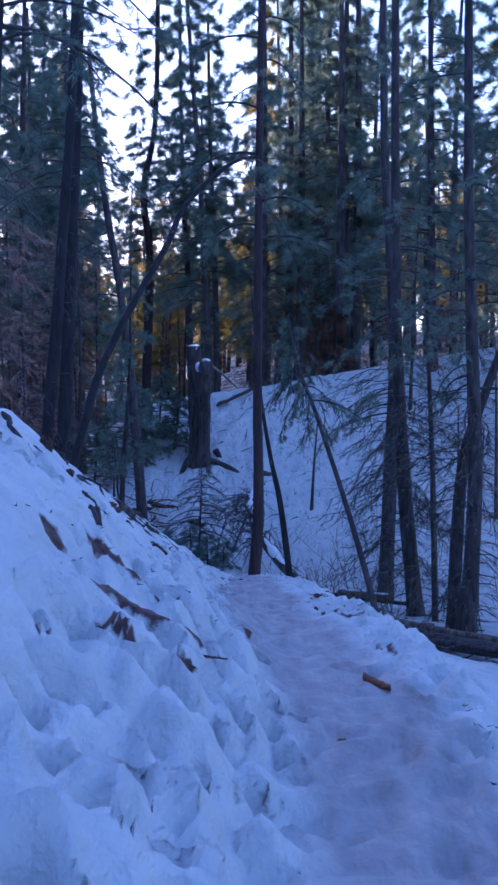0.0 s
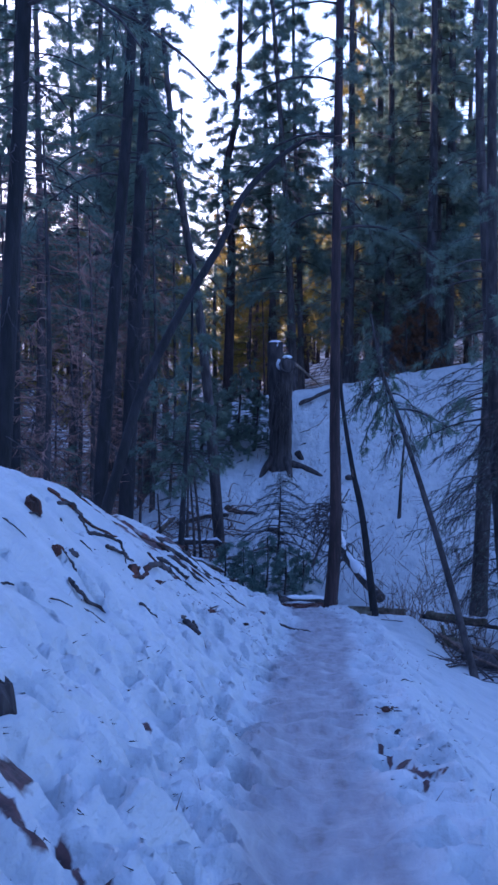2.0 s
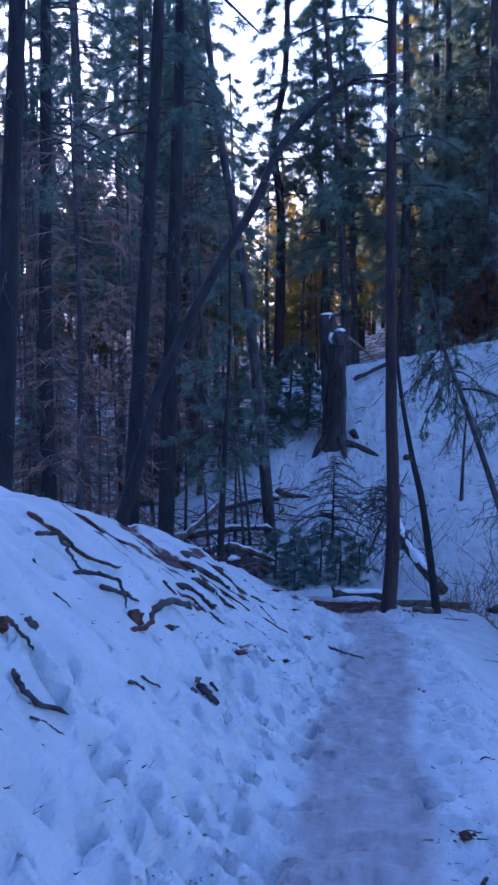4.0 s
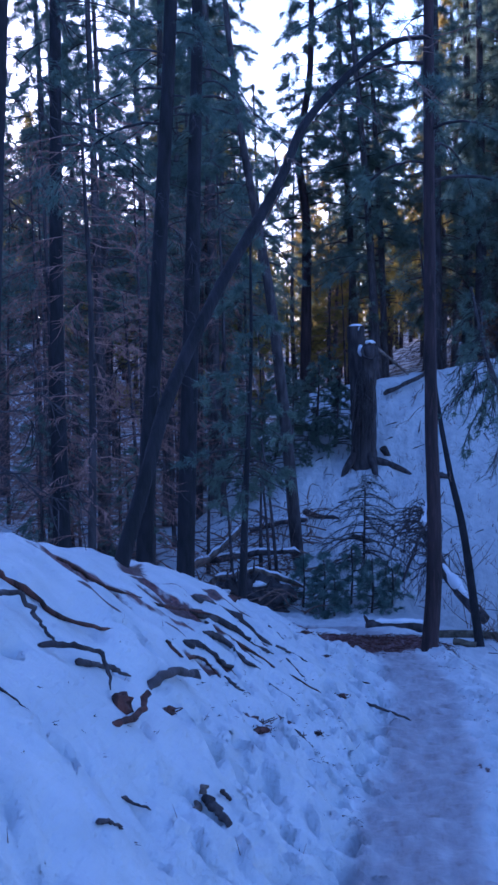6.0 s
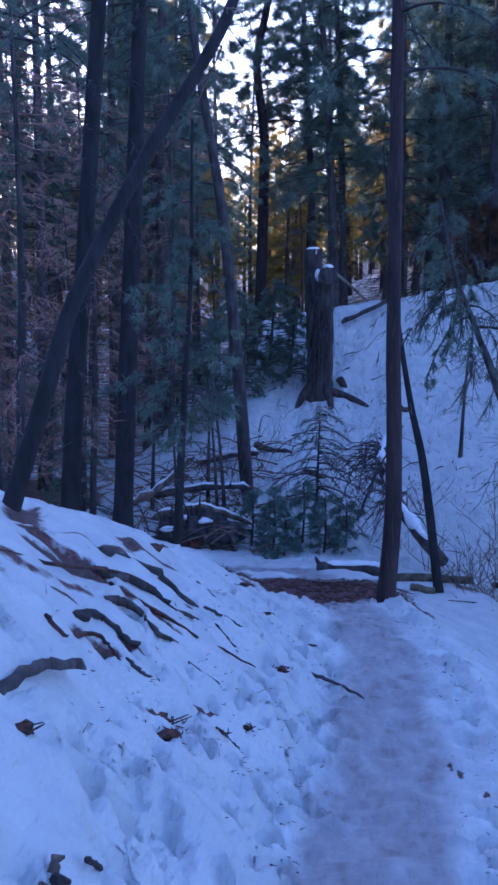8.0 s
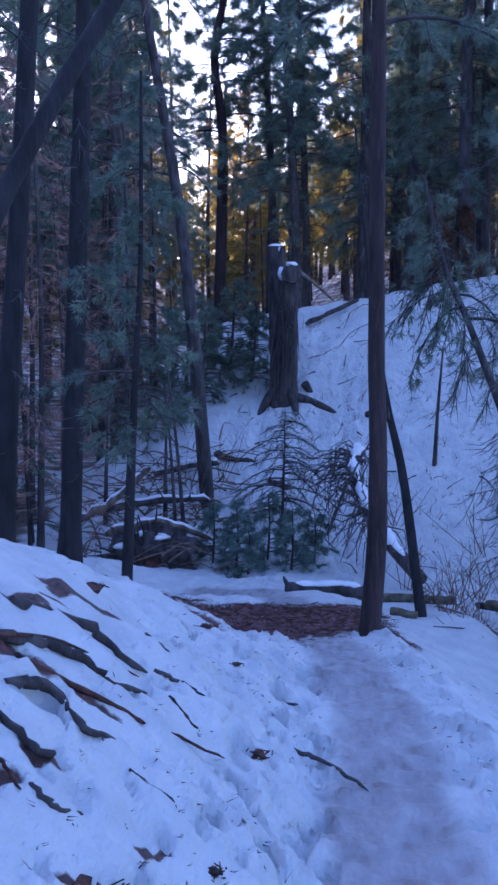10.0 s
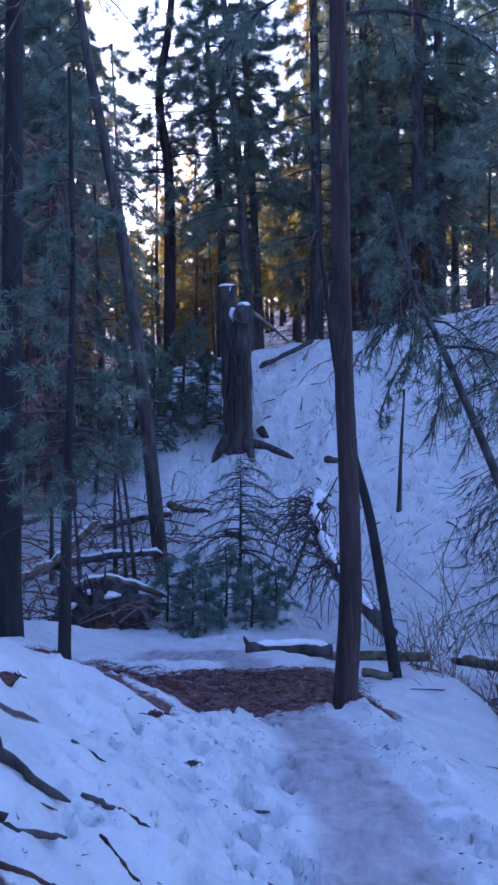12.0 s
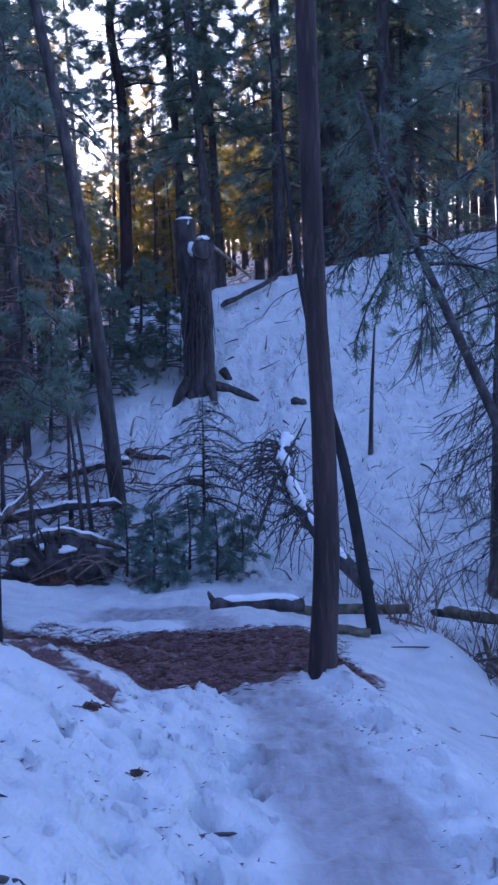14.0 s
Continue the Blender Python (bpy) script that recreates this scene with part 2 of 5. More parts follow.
def tread_middle(y):
    """The trodden line, which strays from the middle of the shelf."""
    return np.interp(y, (-20, 0, 3, 4.4, 6, 7.5, 28), (0.45, 0.45, 0.45, 0.4, 0.26, 0.2, 0.2)) + np.interp(y, (0, 7.5, 10, 15, 18, 20, 23, 28), (0, 0, -0.06, 0.02, -0.08, -0.3, -0.6, -1.2))


def land(x, y):
    """Height of the ground, without the small lumps."""
    x, y = np.asarray(x, float), np.asarray(y, float)
    trail, middle = trail_height(y), trail_middle(y)
    crest = np.interp(y, (-10, 3, 8, 11.5, 13.5, 16.5, 20, 22.5, 24), (1.5, 1.5, 1.45, 1.42, 1.22, 0.98, 0.5, 0.06, 0.0))
    up = middle - 0.3 - x
    u = np.clip(up / 1.75, 0, None)
    bank = crest * np.where(u < 1, 1 - (1 - np.clip(u, 0, 1) ** 1.2) ** 1.25, 1.0) * (1 - 0.6 * step(1.25, 4.5, u))
    bank = bank + 0.16 * step(-0.3, 0.0, up) * step(7.0, 5.3, y) * step(-1, 2, y)
    bank = bank + 0.09 * np.exp(-((x + 0.15) / 0.2) ** 2) * step(8.8, 7.4, y) * step(1, 2.6, y)
    left = 0.2 * np.clip(-1.9 - x, 0, 9)
    out = np.clip(x - middle - 0.62, 0, None)
    drop = 1.9 * (1 - np.exp(-0.76 * out / 1.9))
    drop = drop * (1 - 0.76 * step(21.5, 25, y) * step(2.9, 1.7, x))
    near = np.maximum(trail + bank + left - drop, -3.05 - 0.4 * step(26.8, 30, y) * step(1.5, 3.5, x))
    s = np.clip(y - 31.3, 0, None)
    top = np.minimum(s, 10.6)
    rise = (0.28 * top + 0.0175 * top * top) * step(-7.4, -2.6, x) + 0.17 * np.clip(x, -4, 14) * top / 10.6 * step(-7.4, -2.6, x)
    far = -3.0 - 0.4 * step(1.5, 3.5, x) * step(37, 32.5, y) + rise + 0.08 * np.clip(y - 60, 0, 100) - 0.13 * np.clip(y - 42.4, 0, 12) * step(-7.4, -2.6, x) + 0.06 * np.clip(-x - 4, 0, 30) * step(33, 45, y)
    z = near + (far - near) * step(28.6, 31.8, y)
    # unseen rise added on the left to keep the low sun off the valley
    shade_hill = 38 * step(-20, -52, x) * step(116, 90, y)
    return z + shade_hill + 14 * step(180, 420, y)


def ground_at(x, y):
    return float(land(x, y))


def spaced(pieces):
    """Grid lines: (from, to, step) stretches."""
    return np.unique(np.concatenate([np.arange(a, b, s) for a, b, s in pieces]).round(4))


# soil showing through the snow: from x, y to x, y, half width
SOIL_STRIPS = [
    (-0.48, 4.12, -0.43, 4.29, 0.029), (-0.43, 4.29, -0.28, 4.22, 0.032), (-0.28, 4.22, -0.13, 4.21, 0.026), (-0.58, 4.93, -0.49, 4.96, 0.025),
    (-0.49, 4.96, -0.39, 4.9, 0.022), (-0.66, 4.37, -0.63, 4.38, 0.033), (-0.43, 3.9, -0.32, 3.81, 0.017),
    (-0.57, 5.06, -0.51, 5.19, 0.04), (-0.38, 5.07, -0.31, 4.95, 0.016), (-0.31, 4.95, -0.23, 4.9, 0.014),
    (0.73, 5.68, 0.77, 5.65, 0.012), (0.64, 5.54, 0.68, 5.3, 0.017), (0.51, 7.89, 0.58, 7.44, 0.012), (0.6, 7.39, 0.67, 7.09, 0.012), (0.01, 5.4, 0.06, 5.37, 0.013),
    (0.56, 7.63, 0.64, 7.35, 0.014), (0.64, 7.35, 0.75, 7.33, 0.018), (0.57, 8.44, 0.65, 8.11, 0.016), (0.41, 8.9, 0.51, 8.82, 0.012),
    (-0.25, 8.05, -0.16, 8.05, 0.013), (-0.51, 7.0, -0.45, 7.05, 0.014), (0.5, 13.3, 0.55, 12.92, 0.014), (0.63, 12.68, 0.65, 12.43, 0.012),
    (-1.75, 11.9, -1.55, 12.3, 0.12), (-1.56, 13.4, -1.39, 13.39, 0.05), (-1.39, 13.39, -1.2, 13.5, 0.055), (-1.28, 12.58, -1.21, 12.68, 0.02),
    (-1.55, 13.2, -1.25, 13.4, 0.06), (-1.15, 13.4, -0.9, 13.6, 0.04), (-0.66, 12.66, -0.6, 12.86, 0.016), (-0.78, 12.18, -0.67, 12.26, 0.025),
    (-1.7, 13.6, -1.9, 14.3, 0.1), (-1.2, 12.3, -1.0, 12.5, 0.04), (-1.2, 17.8, -0.85, 18.2, 0.06), (-1.7, 18.8, -1.2, 18.0, 0.08), (-1.8, 19.6, -1.4, 18.9, 0.1),
    (-0.18, 3.85, -0.13, 3.84, 0.012), (0.42, 20.95, 0.95, 21.45, 0.09), (0.95, 21.45, 1.4, 21.65, 0.06), (0.8, 6.2, 0.86, 6.22, 0.02),
]


def strip_mask(x, y, strips):
    out = np.zeros_like(x)
    for x0, y0, x1, y1, w in strips:
        dx, dy = x1 - x0, y1 - y0
        t = np.clip(((x - x0) * dx + (y - y0) * dy) / (dx * dx + dy * dy), 0, 1)
        d = np.hypot(x - x0 - t * dx, y - y0 - t * dy)
        out = np.maximum(out, np.clip(1.0 - 0.5 * d / w, 0, 1))
    return out


SURFACE = {}


def surface(x, y):
    """Height of the snow with its lumps and hollows."""
    xs, ys, z = SURFACE["xs"], SURFACE["ys"], SURFACE["z"]
    x, y = np.asarray(x, float), np.asarray(y, float)
    i, j = np.clip(np.searchsorted(xs, x) - 1, 0, len(xs) - 2), np.clip(np.searchsorted(ys, y) - 1, 0, len(ys) - 2)
    u, v = (x - xs[i]) / (xs[i + 1] - xs[i]), (y - ys[j]) / (ys[j + 1] - ys[j])
    return (z[i, j] * (1 - u) + z[i + 1, j] * u) * (1 - v) + (z[i, j + 1] * (1 - u) + z[i + 1, j + 1] * u) * v


def build_ground():
    xs = spaced([(-600, -100, 50), (-100, -30, 8), (-30, -8, 1.0), (-8, -4, 0.14), (-4, -2.2, 0.08), (-2.2, -1.0, 0.03), (-1.0, 0.0, 0.02), (0, 1.4, 0.03), (1.4, 4.5, 0.08), (4.5, 8, 0.14), (8, 30, 1.0), (30, 100, 8), (100, 601, 50)])
    ys = spaced([(-600, -100, 50), (-100, -10, 6), (-10, 1, 0.5), (1, 3.5, 0.036), (3.5, 6.5, 0.026), (6.5, 13, 0.034), (13, 18, 0.042), (18, 26, 0.06), (26, 45, 0.13), (45, 100, 1.5), (100, 240, 10), (240, 901, 60)])
    x, y = np.meshgrid(xs, ys, indexing="ij")
    z = land(x, y)
    middle = trail_middle(y)
    aside = np.abs(x - middle)
    fine = step(1.0, 1.6, y) * step(46, 40, y) * step(9, 5, np.abs(x))
    near = fine * step(26, 22, y)
    # drifts and lumps
    lumps = 0.06 * value_noise(x * 1.1, y * 0.8, 1) + 0.05 * value_noise(x * 3.6, y * 2.2, 2) + 0.02 * value_noise(x * 8, y * 4, 3) + 0.008 * value_noise((x + 0.4 * y) * 13, (y - 0.4 * x) * 7, 6)
    tread = np.abs(x - tread_middle(y) - 0.05 * value_noise(y * 0.9, 0 * y, 15))
    trail_here = step(0.44, 0.16, tread) * step(29, 26, y)
    lumps = lumps * (1 - 0.65 * step(7.5, 5.8, y))
    z = z + fine * lumps * (1 - 0.8 * trail_here) * (1 - 0.55 * step(0.1, 0.4, x - middle) * step(26, 22, y))
    z = z - 0.018 * trail_here * near
    z = z + fine * step(30.5, 32, y) * (0.045 * value_noise(x * 2.3 + 0.3 * y, y * 1.6, 23) + 0.028 * value_noise(x * 5, y * 3.4, 24))
    z = z + near * trail_here * (0.02 * value_noise((x + 0.3 * y) * 4, (y - 0.5 * x) * 2.6, 4) + 0.02 * value_noise(x * 7, y * 8, 5) + 0.013 * value_noise(x * 14, y * 15, 19))
    # old footprints beside the trail and on the bank
    rng = np.random.RandomState(5)
    hollow, rim = np.zeros_like(z), np.zeros_like(z)
    for k in range(620):
        fy = rng.uniform(2, 24) if k % 3 else rng.uniform(2.5, 9)
        bank = rng.rand() < 0.68
        fx = float(tread_middle(fy)) + (-0.3 - abs(rng.normal(0, 0.34 if k % 4 else 0.8)) if bank else 0.3 + abs(rng.normal(0, 0.35)))
        a, rx, ry, deep = rng.uniform(-1.15, 0.15), rng.uniform(0.03, 0.07), rng.uniform(0.06, 0.15), rng.uniform(0.07, 0.16) * (1 if bank else 0.75)
        i0, i1 = np.searchsorted(xs, (fx - 0.5, fx + 0.5))
        j0, j1 = np.searchsorted(ys, (fy - 0.5, fy + 0.5))
        dx, dy = x[i0:i1, j0:j1] - fx, y[i0:i1, j0:j1] - fy
        ux, uy = dx * math.cos(a) - dy * math.sin(a), dx * math.sin(a) + dy * math.cos(a)
        q = ((ux + 0.02 * np.sin(uy * 31 + k)) / rx) ** 2 + (uy / ry) ** 2
        hollow[i0:i1, j0:j1] = np.minimum(hollow[i0:i1, j0:j1], -deep * np.exp(-q ** 1.4))
        rim[i0:i1, j0:j1] = np.maximum(rim[i0:i1, j0:j1], 0.3 * deep * np.exp(-(np.sqrt(q) - 1.55) ** 2 / 0.16))
    for k in range(300):
        fy = rng.uniform(3.0, 7.2)
        on_bank = k < 210
        fx = float(tread_middle(fy)) + (-0.26 - rng.uniform(0, 0.75) if on_bank else rng.uniform(-0.3, 0.5))
        rx, ry, deep = rng.uniform(0.032, 0.06), rng.uniform(0.04, 0.085), (rng.uniform(0.05, 0.1) if on_bank else rng.uniform(0.008, 0.022))
        i0, i1 = np.searchsorted(xs, (fx - 0.3, fx + 0.3))
        j0, j1 = np.searchsorted(ys, (fy - 0.3, fy + 0.3))
        q = ((x[i0:i1, j0:j1] - fx) / rx) ** 2 + ((y[i0:i1, j0:j1] - fy) / ry) ** 2
        hollow[i0:i1, j0:j1] = np.minimum(hollow[i0:i1, j0:j1], -deep * np.exp(-q ** 1.2))
        rim[i0:i1, j0:j1] = np.maximum(rim[i0:i1, j0:j1], 0.25 * deep * np.exp(-(np.sqrt(q) - 1.5) ** 2 / 0.2))
    # small thaw pits
    for k in range(620):
        fy = rng.uniform(7.5, 19)
        fx = float(tread_middle(fy)) + (-0.35 - abs(rng.normal(0, 0.55)) if k % 3 else 0.34 + abs(rng.normal(0, 0.3)))
        rx, ry, deep = rng.uniform(0.02, 0.042), rng.uniform(0.05, 0.1), rng.uniform(0.03, 0.075)
        i0, i1 = np.searchsorted(xs, (fx - 0.2, fx + 0.2))
        j0, j1 = np.searchsorted(ys, (fy - 0.3, fy + 0.3))
        dx, dy = x[i0:i1, j0:j1] - fx, y[i0:i1, j0:j1] - fy
        q = ((dx + 0.5 * dy) / rx) ** 2 + (dy / ry) ** 2
        hollow[i0:i1, j0:j1] = np.minimum(hollow[i0:i1, j0:j1], -deep * np.exp(-q ** 1.2))
    z = z + hollow + rim
    # grooves that run down the bank and over the shoulder of the trail
    slide, across = 0.62 * x - 0.78 * y, 0.78 * x + 0.62 * y
    groove = value_noise(across * 4.2 + 0.7 * value_noise(x * 2, y * 2, 16), slide * 1.2, 13)
    groove2 = value_noise(across * 9 + 0.6 * value_noise(x * 4, y * 4, 17), slide * 2.4, 14)
    z = z + near * (1 - trail_here) * step(0.3, 0.55, tread) * (0.035 * groove + 0.022 * groove2) * (0.6 + 0.4 * value_noise(x * 1.3, y * 0.9, 18))
    # pillows of half-thawed prints on the near bank
    pillow = value_noise((x + 0.2 * y) * 8.5, (y - 0.2 * x) * 5.5, 21) + 0.5 * value_noise(x * 17, y * 11, 22)
    z = z + near * step(7.4, 6.0, y) * step(0.25, 0.45, tread) * 0.045 * pillow
    # snow chopped up by boots along both edges of the trail and on the near bank
    chopped = np.exp(-((aside - 0.5) / 0.28) ** 2) + 0.8 * step(5.5, 4.0, y) * step(0.35, 0.7, middle - x)
    z = z + near * np.clip(chopped, 0, 1) * (0.032 * value_noise((x + 0.5 * y) * 9, (y - 0.5 * x) * 5, 11) + 0.014 * value_noise((x + 0.3 * y) * 19, (y - 0.3 * x) * 11, 12))
    # masks
    trodden = trail_here * (0.86 + 0.2 * value_noise(x * 2, y * 1.2, 8))
    edge = np.interp(x, (-2.9, -1.8, -1.29, -0.79, -0.21, 0.3, 0.8, 1.18, 1.6), (20.4, 20.0, 19.5, 19.2, 20.15, 20.75, 20.4, 20.3, 20.3))
    back = np.interp(x, (-2.9, -1.9, -1.4, 0.4, 0.8, 1.2, 1.6), (22.0, 23.2, 24.5, 24.7, 21.8, 20.6, 20.2))
    litter = 0.72 * step(-0.05, 0.25, y - edge) * step(-0.1, 0.5, back - y)
    litter = np.maximum(litter, 0.7 * strip_mask(x, y, [(-2.1, 20.9, -1.5, 19.4, 0.22), (-1.5, 19.4, -1.04, 18.3, 0.16), (-1.04, 18.3, -0.9, 17.8, 0.1), (0.45, 21.3, 0.85, 22.3, 0.14),
                                                        (-1.82, 12.03, -1.71, 12.36, 0.09), (-1.71, 12.36, -1.51, 12.53, 0.07), (-1.51, 12.53, -1.33, 12.7, 0.05), (-1.33, 12.7, -1.2, 13.03, 0.035),
                                                        (-1.58, 13.46, -1.26, 13.42, 0.05)]))
    trodden = np.maximum(trodden, 0.85 * step(-2.6, -1.9, x) * step(-0.5, -1.0, x) * step(25.6, 26.2, y) * step(28.4, 27.8, y))
    streaks = list(SOIL_STRIPS)
    for k in range(9):
        sx, sy, long = rng.uniform(-1.7, -0.75), rng.uniform(11.6, 15.2), rng.uniform(0.08, 0.5)
        streaks.append((sx, sy, sx + rng.uniform(0.3, 0.75) * long, sy + rng.uniform(0.4, 0.9) * long, rng.uniform(0.02, 0.05)))
    soil = strip_mask(x, y, streaks)
    bare = strip_mask(x, y, [r for r in SOIL_STRIPS if r[4] >= 0.025])
    z = z - 0.03 * step(0.35, 0.7, bare) * near * step(6, 7, y)
    z = z + (land(x, y) - 0.015 - z) * 0.85 * step(0.2, 0.55, bare) * near * step(7, 6, y)
    woods = np.clip(0.45 * step(-5.6, -8, x) * step(14, 24, y) * step(44, 41, y) + step(43.2, 45, y) * 0.52 + step(-4.6, -6.4, x) * step(42, 36, y) * 0.45 * step(27, 30, y), 0, 1)
    SURFACE.update(xs=xs, ys=ys, z=z)
    n, m = x.shape
    i, j = np.meshgrid(np.arange(n - 1), np.arange(m - 1), indexing="ij")
    quads = np.stack([i * m + j, (i + 1) * m + j, (i + 1) * m + j + 1, i * m + j + 1], -1).reshape(-1, 4)
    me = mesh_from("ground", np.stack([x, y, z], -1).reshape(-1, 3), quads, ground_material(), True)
    for name, values in (("trodden", trodden), ("litter", litter), ("soil", soil), ("woods", woods)):
        layer = me.attributes.new(name, "FLOAT", "POINT")
        layer.data.foreach_set("value", values.astype(np.float32).ravel())
    return tagged(new("ground", me), "snow-covered hillside with a trodden trail and bare patches of litter", "ground", kind="structure")


build_ground()


# ---- trees ----
def grow(wood, rng, stem, lo, hi, count, length, twigs=5, tufts=4, droop=0.25, lift=0.25, thick=0.018, bare=False, sides=4, rise=None):
    """Limbs round a stem between two fractions of it. Returns the places and ways of the needle tufts."""
    places, ways = [], []
    m = len(stem) - 1
    for c in range(count):
        u = lo + (hi - lo) * ((c + rng.uniform(0, 1)) / count)
        i = min(int(u * m), m - 1)
        foot = stem[i] + (stem[i + 1] - stem[i]) * (u * m - i)
        turn = rng.uniform(0, 2 * np.pi)
        size = length * rng.uniform(0.55, 1.15) * (1 - 0.72 * (u - lo) / max(hi - lo, 1e-3) if not bare else 1)
        out = np.array([math.cos(turn), math.sin(turn), 0])
        s = np.linspace(0, 1, 6)[:, None]
        bend = np.array([-out[1], out[0], 0]) * rng.uniform(-0.25, 0.25) * (2 if bare else 1)
        line = foot + size * (out * s + bend * s * s + np.array([0, 0, 1]) * (lift * s - (lift + droop * rng.uniform(0.4, 1.5)) * s * s))
        if bare:
            line[1:] += rng.normal(0, 0.022, (5, 3)) * size
            line[5, 2] += 0.05 * size
        wood.tube(line, (0.34 if bare else 0.8) * thick * size * np.linspace(1.0, 0.25, 6) + 0.002, sides, cap=False)
        for t in range(twigs):
            f = rng.uniform(0.3, 1.0)
            k = min(int(f * 5), 4)
            at = line[k] + (line[k + 1] - line[k]) * (f * 5 - k)
            d = line[k + 1] - line[k]
            d = d / (np.linalg.norm(d) + 1e-9) + rng.normal(0, 0.55, 3) * (1, 1, 0.5)
            d /= np.linalg.norm(d)
            reach = size * rng.uniform(0.15, 0.36)
            tip = at + d * reach + (0, 0, -droop * reach * (0.9 if bare else 0.4))
            mid = (at + tip) / 2 + (0, 0, (-0.16 if bare else 0.06) * reach)
            wood.tube([at, mid, tip], np.array([0.005, 0.0035, 0.0018]) * (1 + size * 0.25), 3, cap=False)
            for g in range(tufts):
                h = rng.uniform(0.25, 1.05)
                places.append(at + (tip - at) * h)
                ways.append(d)
    return places, ways


def tree_base(name, pts, label, group="", kind=""):
    root = new(name)
    root.location = pts[0]
    return tagged(root, label, "tree", group, kind), np.asarray(pts, float) - np.asarray(pts[0], float)


def stem_radii(c, r0, r1, flare=0.35):
    u = np.linspace(0, 1, len(c))
    h = np.linalg.norm(c - c[0], axis=1)
    return (r0 + (r1 - r0) * u) * (1 + flare * np.exp(-h / 0.16))


def pine(name, pts, r0, r1, label, seed, bark=None, limbs=(), needles=None, samples=34, group="", sink=0.25, rough=0.05):
    """A tree: stem along pts, limbs as tuples (lo, hi, count, length, twigs, tufts, droop, lift, bare, (blades, long, wide, spread))."""
    rng = np.random.RandomState(seed)
    root, p = tree_base(name, pts, label, group)
    c = curve(p, samples)
    c[0] -= (c[1] - c[0]) / np.linalg.norm(c[1] - c[0]) * sink
    stem = Soup()
    stem.tube(c, stem_radii(c, r0, r1), 14, rough, seed)
    part("trunk", stem, bark or BARK, root)
    wood, leaf, have_leaf, have_wood = Soup(), Soup(), False, False
    for lo, hi, count, length, twigs, tufts, droop, lift, bare, blade in limbs:
        places, ways = grow(wood, rng, c, lo, hi, count, length, twigs, tufts, droop, lift, bare=bare)
        have_wood = True
        if blade and places:
            leaf.blades(places, ways, rng, *blade)
            have_leaf = True
    if have_wood:
        twigs = sum(len(f) for f in wood.f)
        if have_leaf:
            wood.add(np.concatenate(leaf.v), np.concatenate(leaf.f))
        crown = part("crown", wood, BARK_DARK if have_leaf else RED_TWIG if name == "dead_spruce" else TWIG, root, "" if have_leaf else "bare dead branches", smooth=False)
        if have_leaf:
            crown.data.materials.append(needles or NEEDLES)
            crown.data.polygons.foreach_set("material_index", (np.arange(len(crown.data.polygons)) >= twigs).astype(np.int32))
    return root


def rooted(x, y, *rest):
    """A stem from the ground at x, y through offsets (dx, dy, height)."""
    g = ground_at(x, y)
    return [(x, y, g - 0.05)] + [(x + dx, y + dy, g + h) for dx, dy, h in rest]


FINE = (14, 0.1, 0.005, 0.7)       # blades, length, half width, spread
MEDIUM = (17, 0.14, 0.005, 0.75)
COARSE = (12, 0.28, 0.0095, 0.8)

# the slim pine beside the trail
pine("pine_tree", [(0.29, 20.67, -1.5), (0.36, 20.68, -0.6), (0.37, 20.7, 0.3), (0.35, 20.75, 1.5), (0.36, 20.8, 4.3), (0.4, 20.8, 8.1), (0.5, 20.9, 13)],
     0.105, 0.05, "slim tall pine with rough reddish-brown bark beside the trail", 11, BARK_RED,
     [(0.66, 1.0, 36, 1.9, 7, 4, 0.3, 0.3, False, MEDIUM)], samples=60)
# dark bare pole that leans behind it
pine("leaning_tree", [(1.14, 25.3, -2.4), (0.92, 25.8, -0.62), (0.73, 26.2, 0.3), (0.53, 26.6, 1.56), (0.4, 27.0, 3.0), (0.28, 27.3, 4.3)],
     0.075, 0.012, "thin dark dead trunk leaning beside the trail", 12, BARK_DARKEST, [(0.4, 1.0, 14, 0.7, 3, 0, 0.5, 0.0, True, None)], sink=0.9)
# bent tree on the brow of the bank
pine("bent_tree", [(-1.9, 13.9, 0.5), (-1.72, 14.1, 1.2), (-1.56, 14.3, 1.82), (-1.22, 14.6, 2.6), (-0.84, 14.9, 3.32), (-0.66, 15.1, 3.78), (-0.35, 15.3, 4.17), (0.0, 15.4, 4.44), (0.3, 15.5, 4.5)],
     0.056, 0.018, "dark bare tree leaning far over from the snowy bank", 13, BARK_DARKEST,
     [(0.45, 1.0, 10, 0.9, 3, 0, 0.3, 0.3, True, None)], samples=50)
# pair of dark pines behind the brow
pine("pine_tree", [(-3.27, 21, -0.75), (-3.18, 21, 0.8), (-3.05, 21, 2.4), (-2.9, 21, 4.4), (-2.76, 21, 6.5), (-2.5, 21, 12)], 0.115, 0.07,
     "dark pine with straight bare trunk behind the bank", 14, BARK_DARKEST,
     [(0.12, 0.6, 26, 0.8, 7, 0, 0.4, 0.1, True, None), (0.66, 1.0, 16, 1.5, 7, 4, 0.4, 0.2, False, MEDIUM)])
pine("pine_tree", [(-3.77, 26.5, -1.9), (-3.57, 26.5, 2.57), (-3.45, 26.5, 5.36), (-3.34, 26.5, 8.1), (-3.2, 26.5, 14)], 0.16, 0.07,
     "dark pine with straight bare trunk behind the bank", 15, BARK_DARKEST,
     [(0.15, 0.6, 30, 0.9, 7, 0, 0.4, 0.1, True, None), (0.4, 0.6, 4, 0.9, 5, 3, 0.4, 0.2, False, FINE), (0.6, 1.0, 20, 1.7, 7, 4, 0.4, 0.2, False, MEDIUM)])
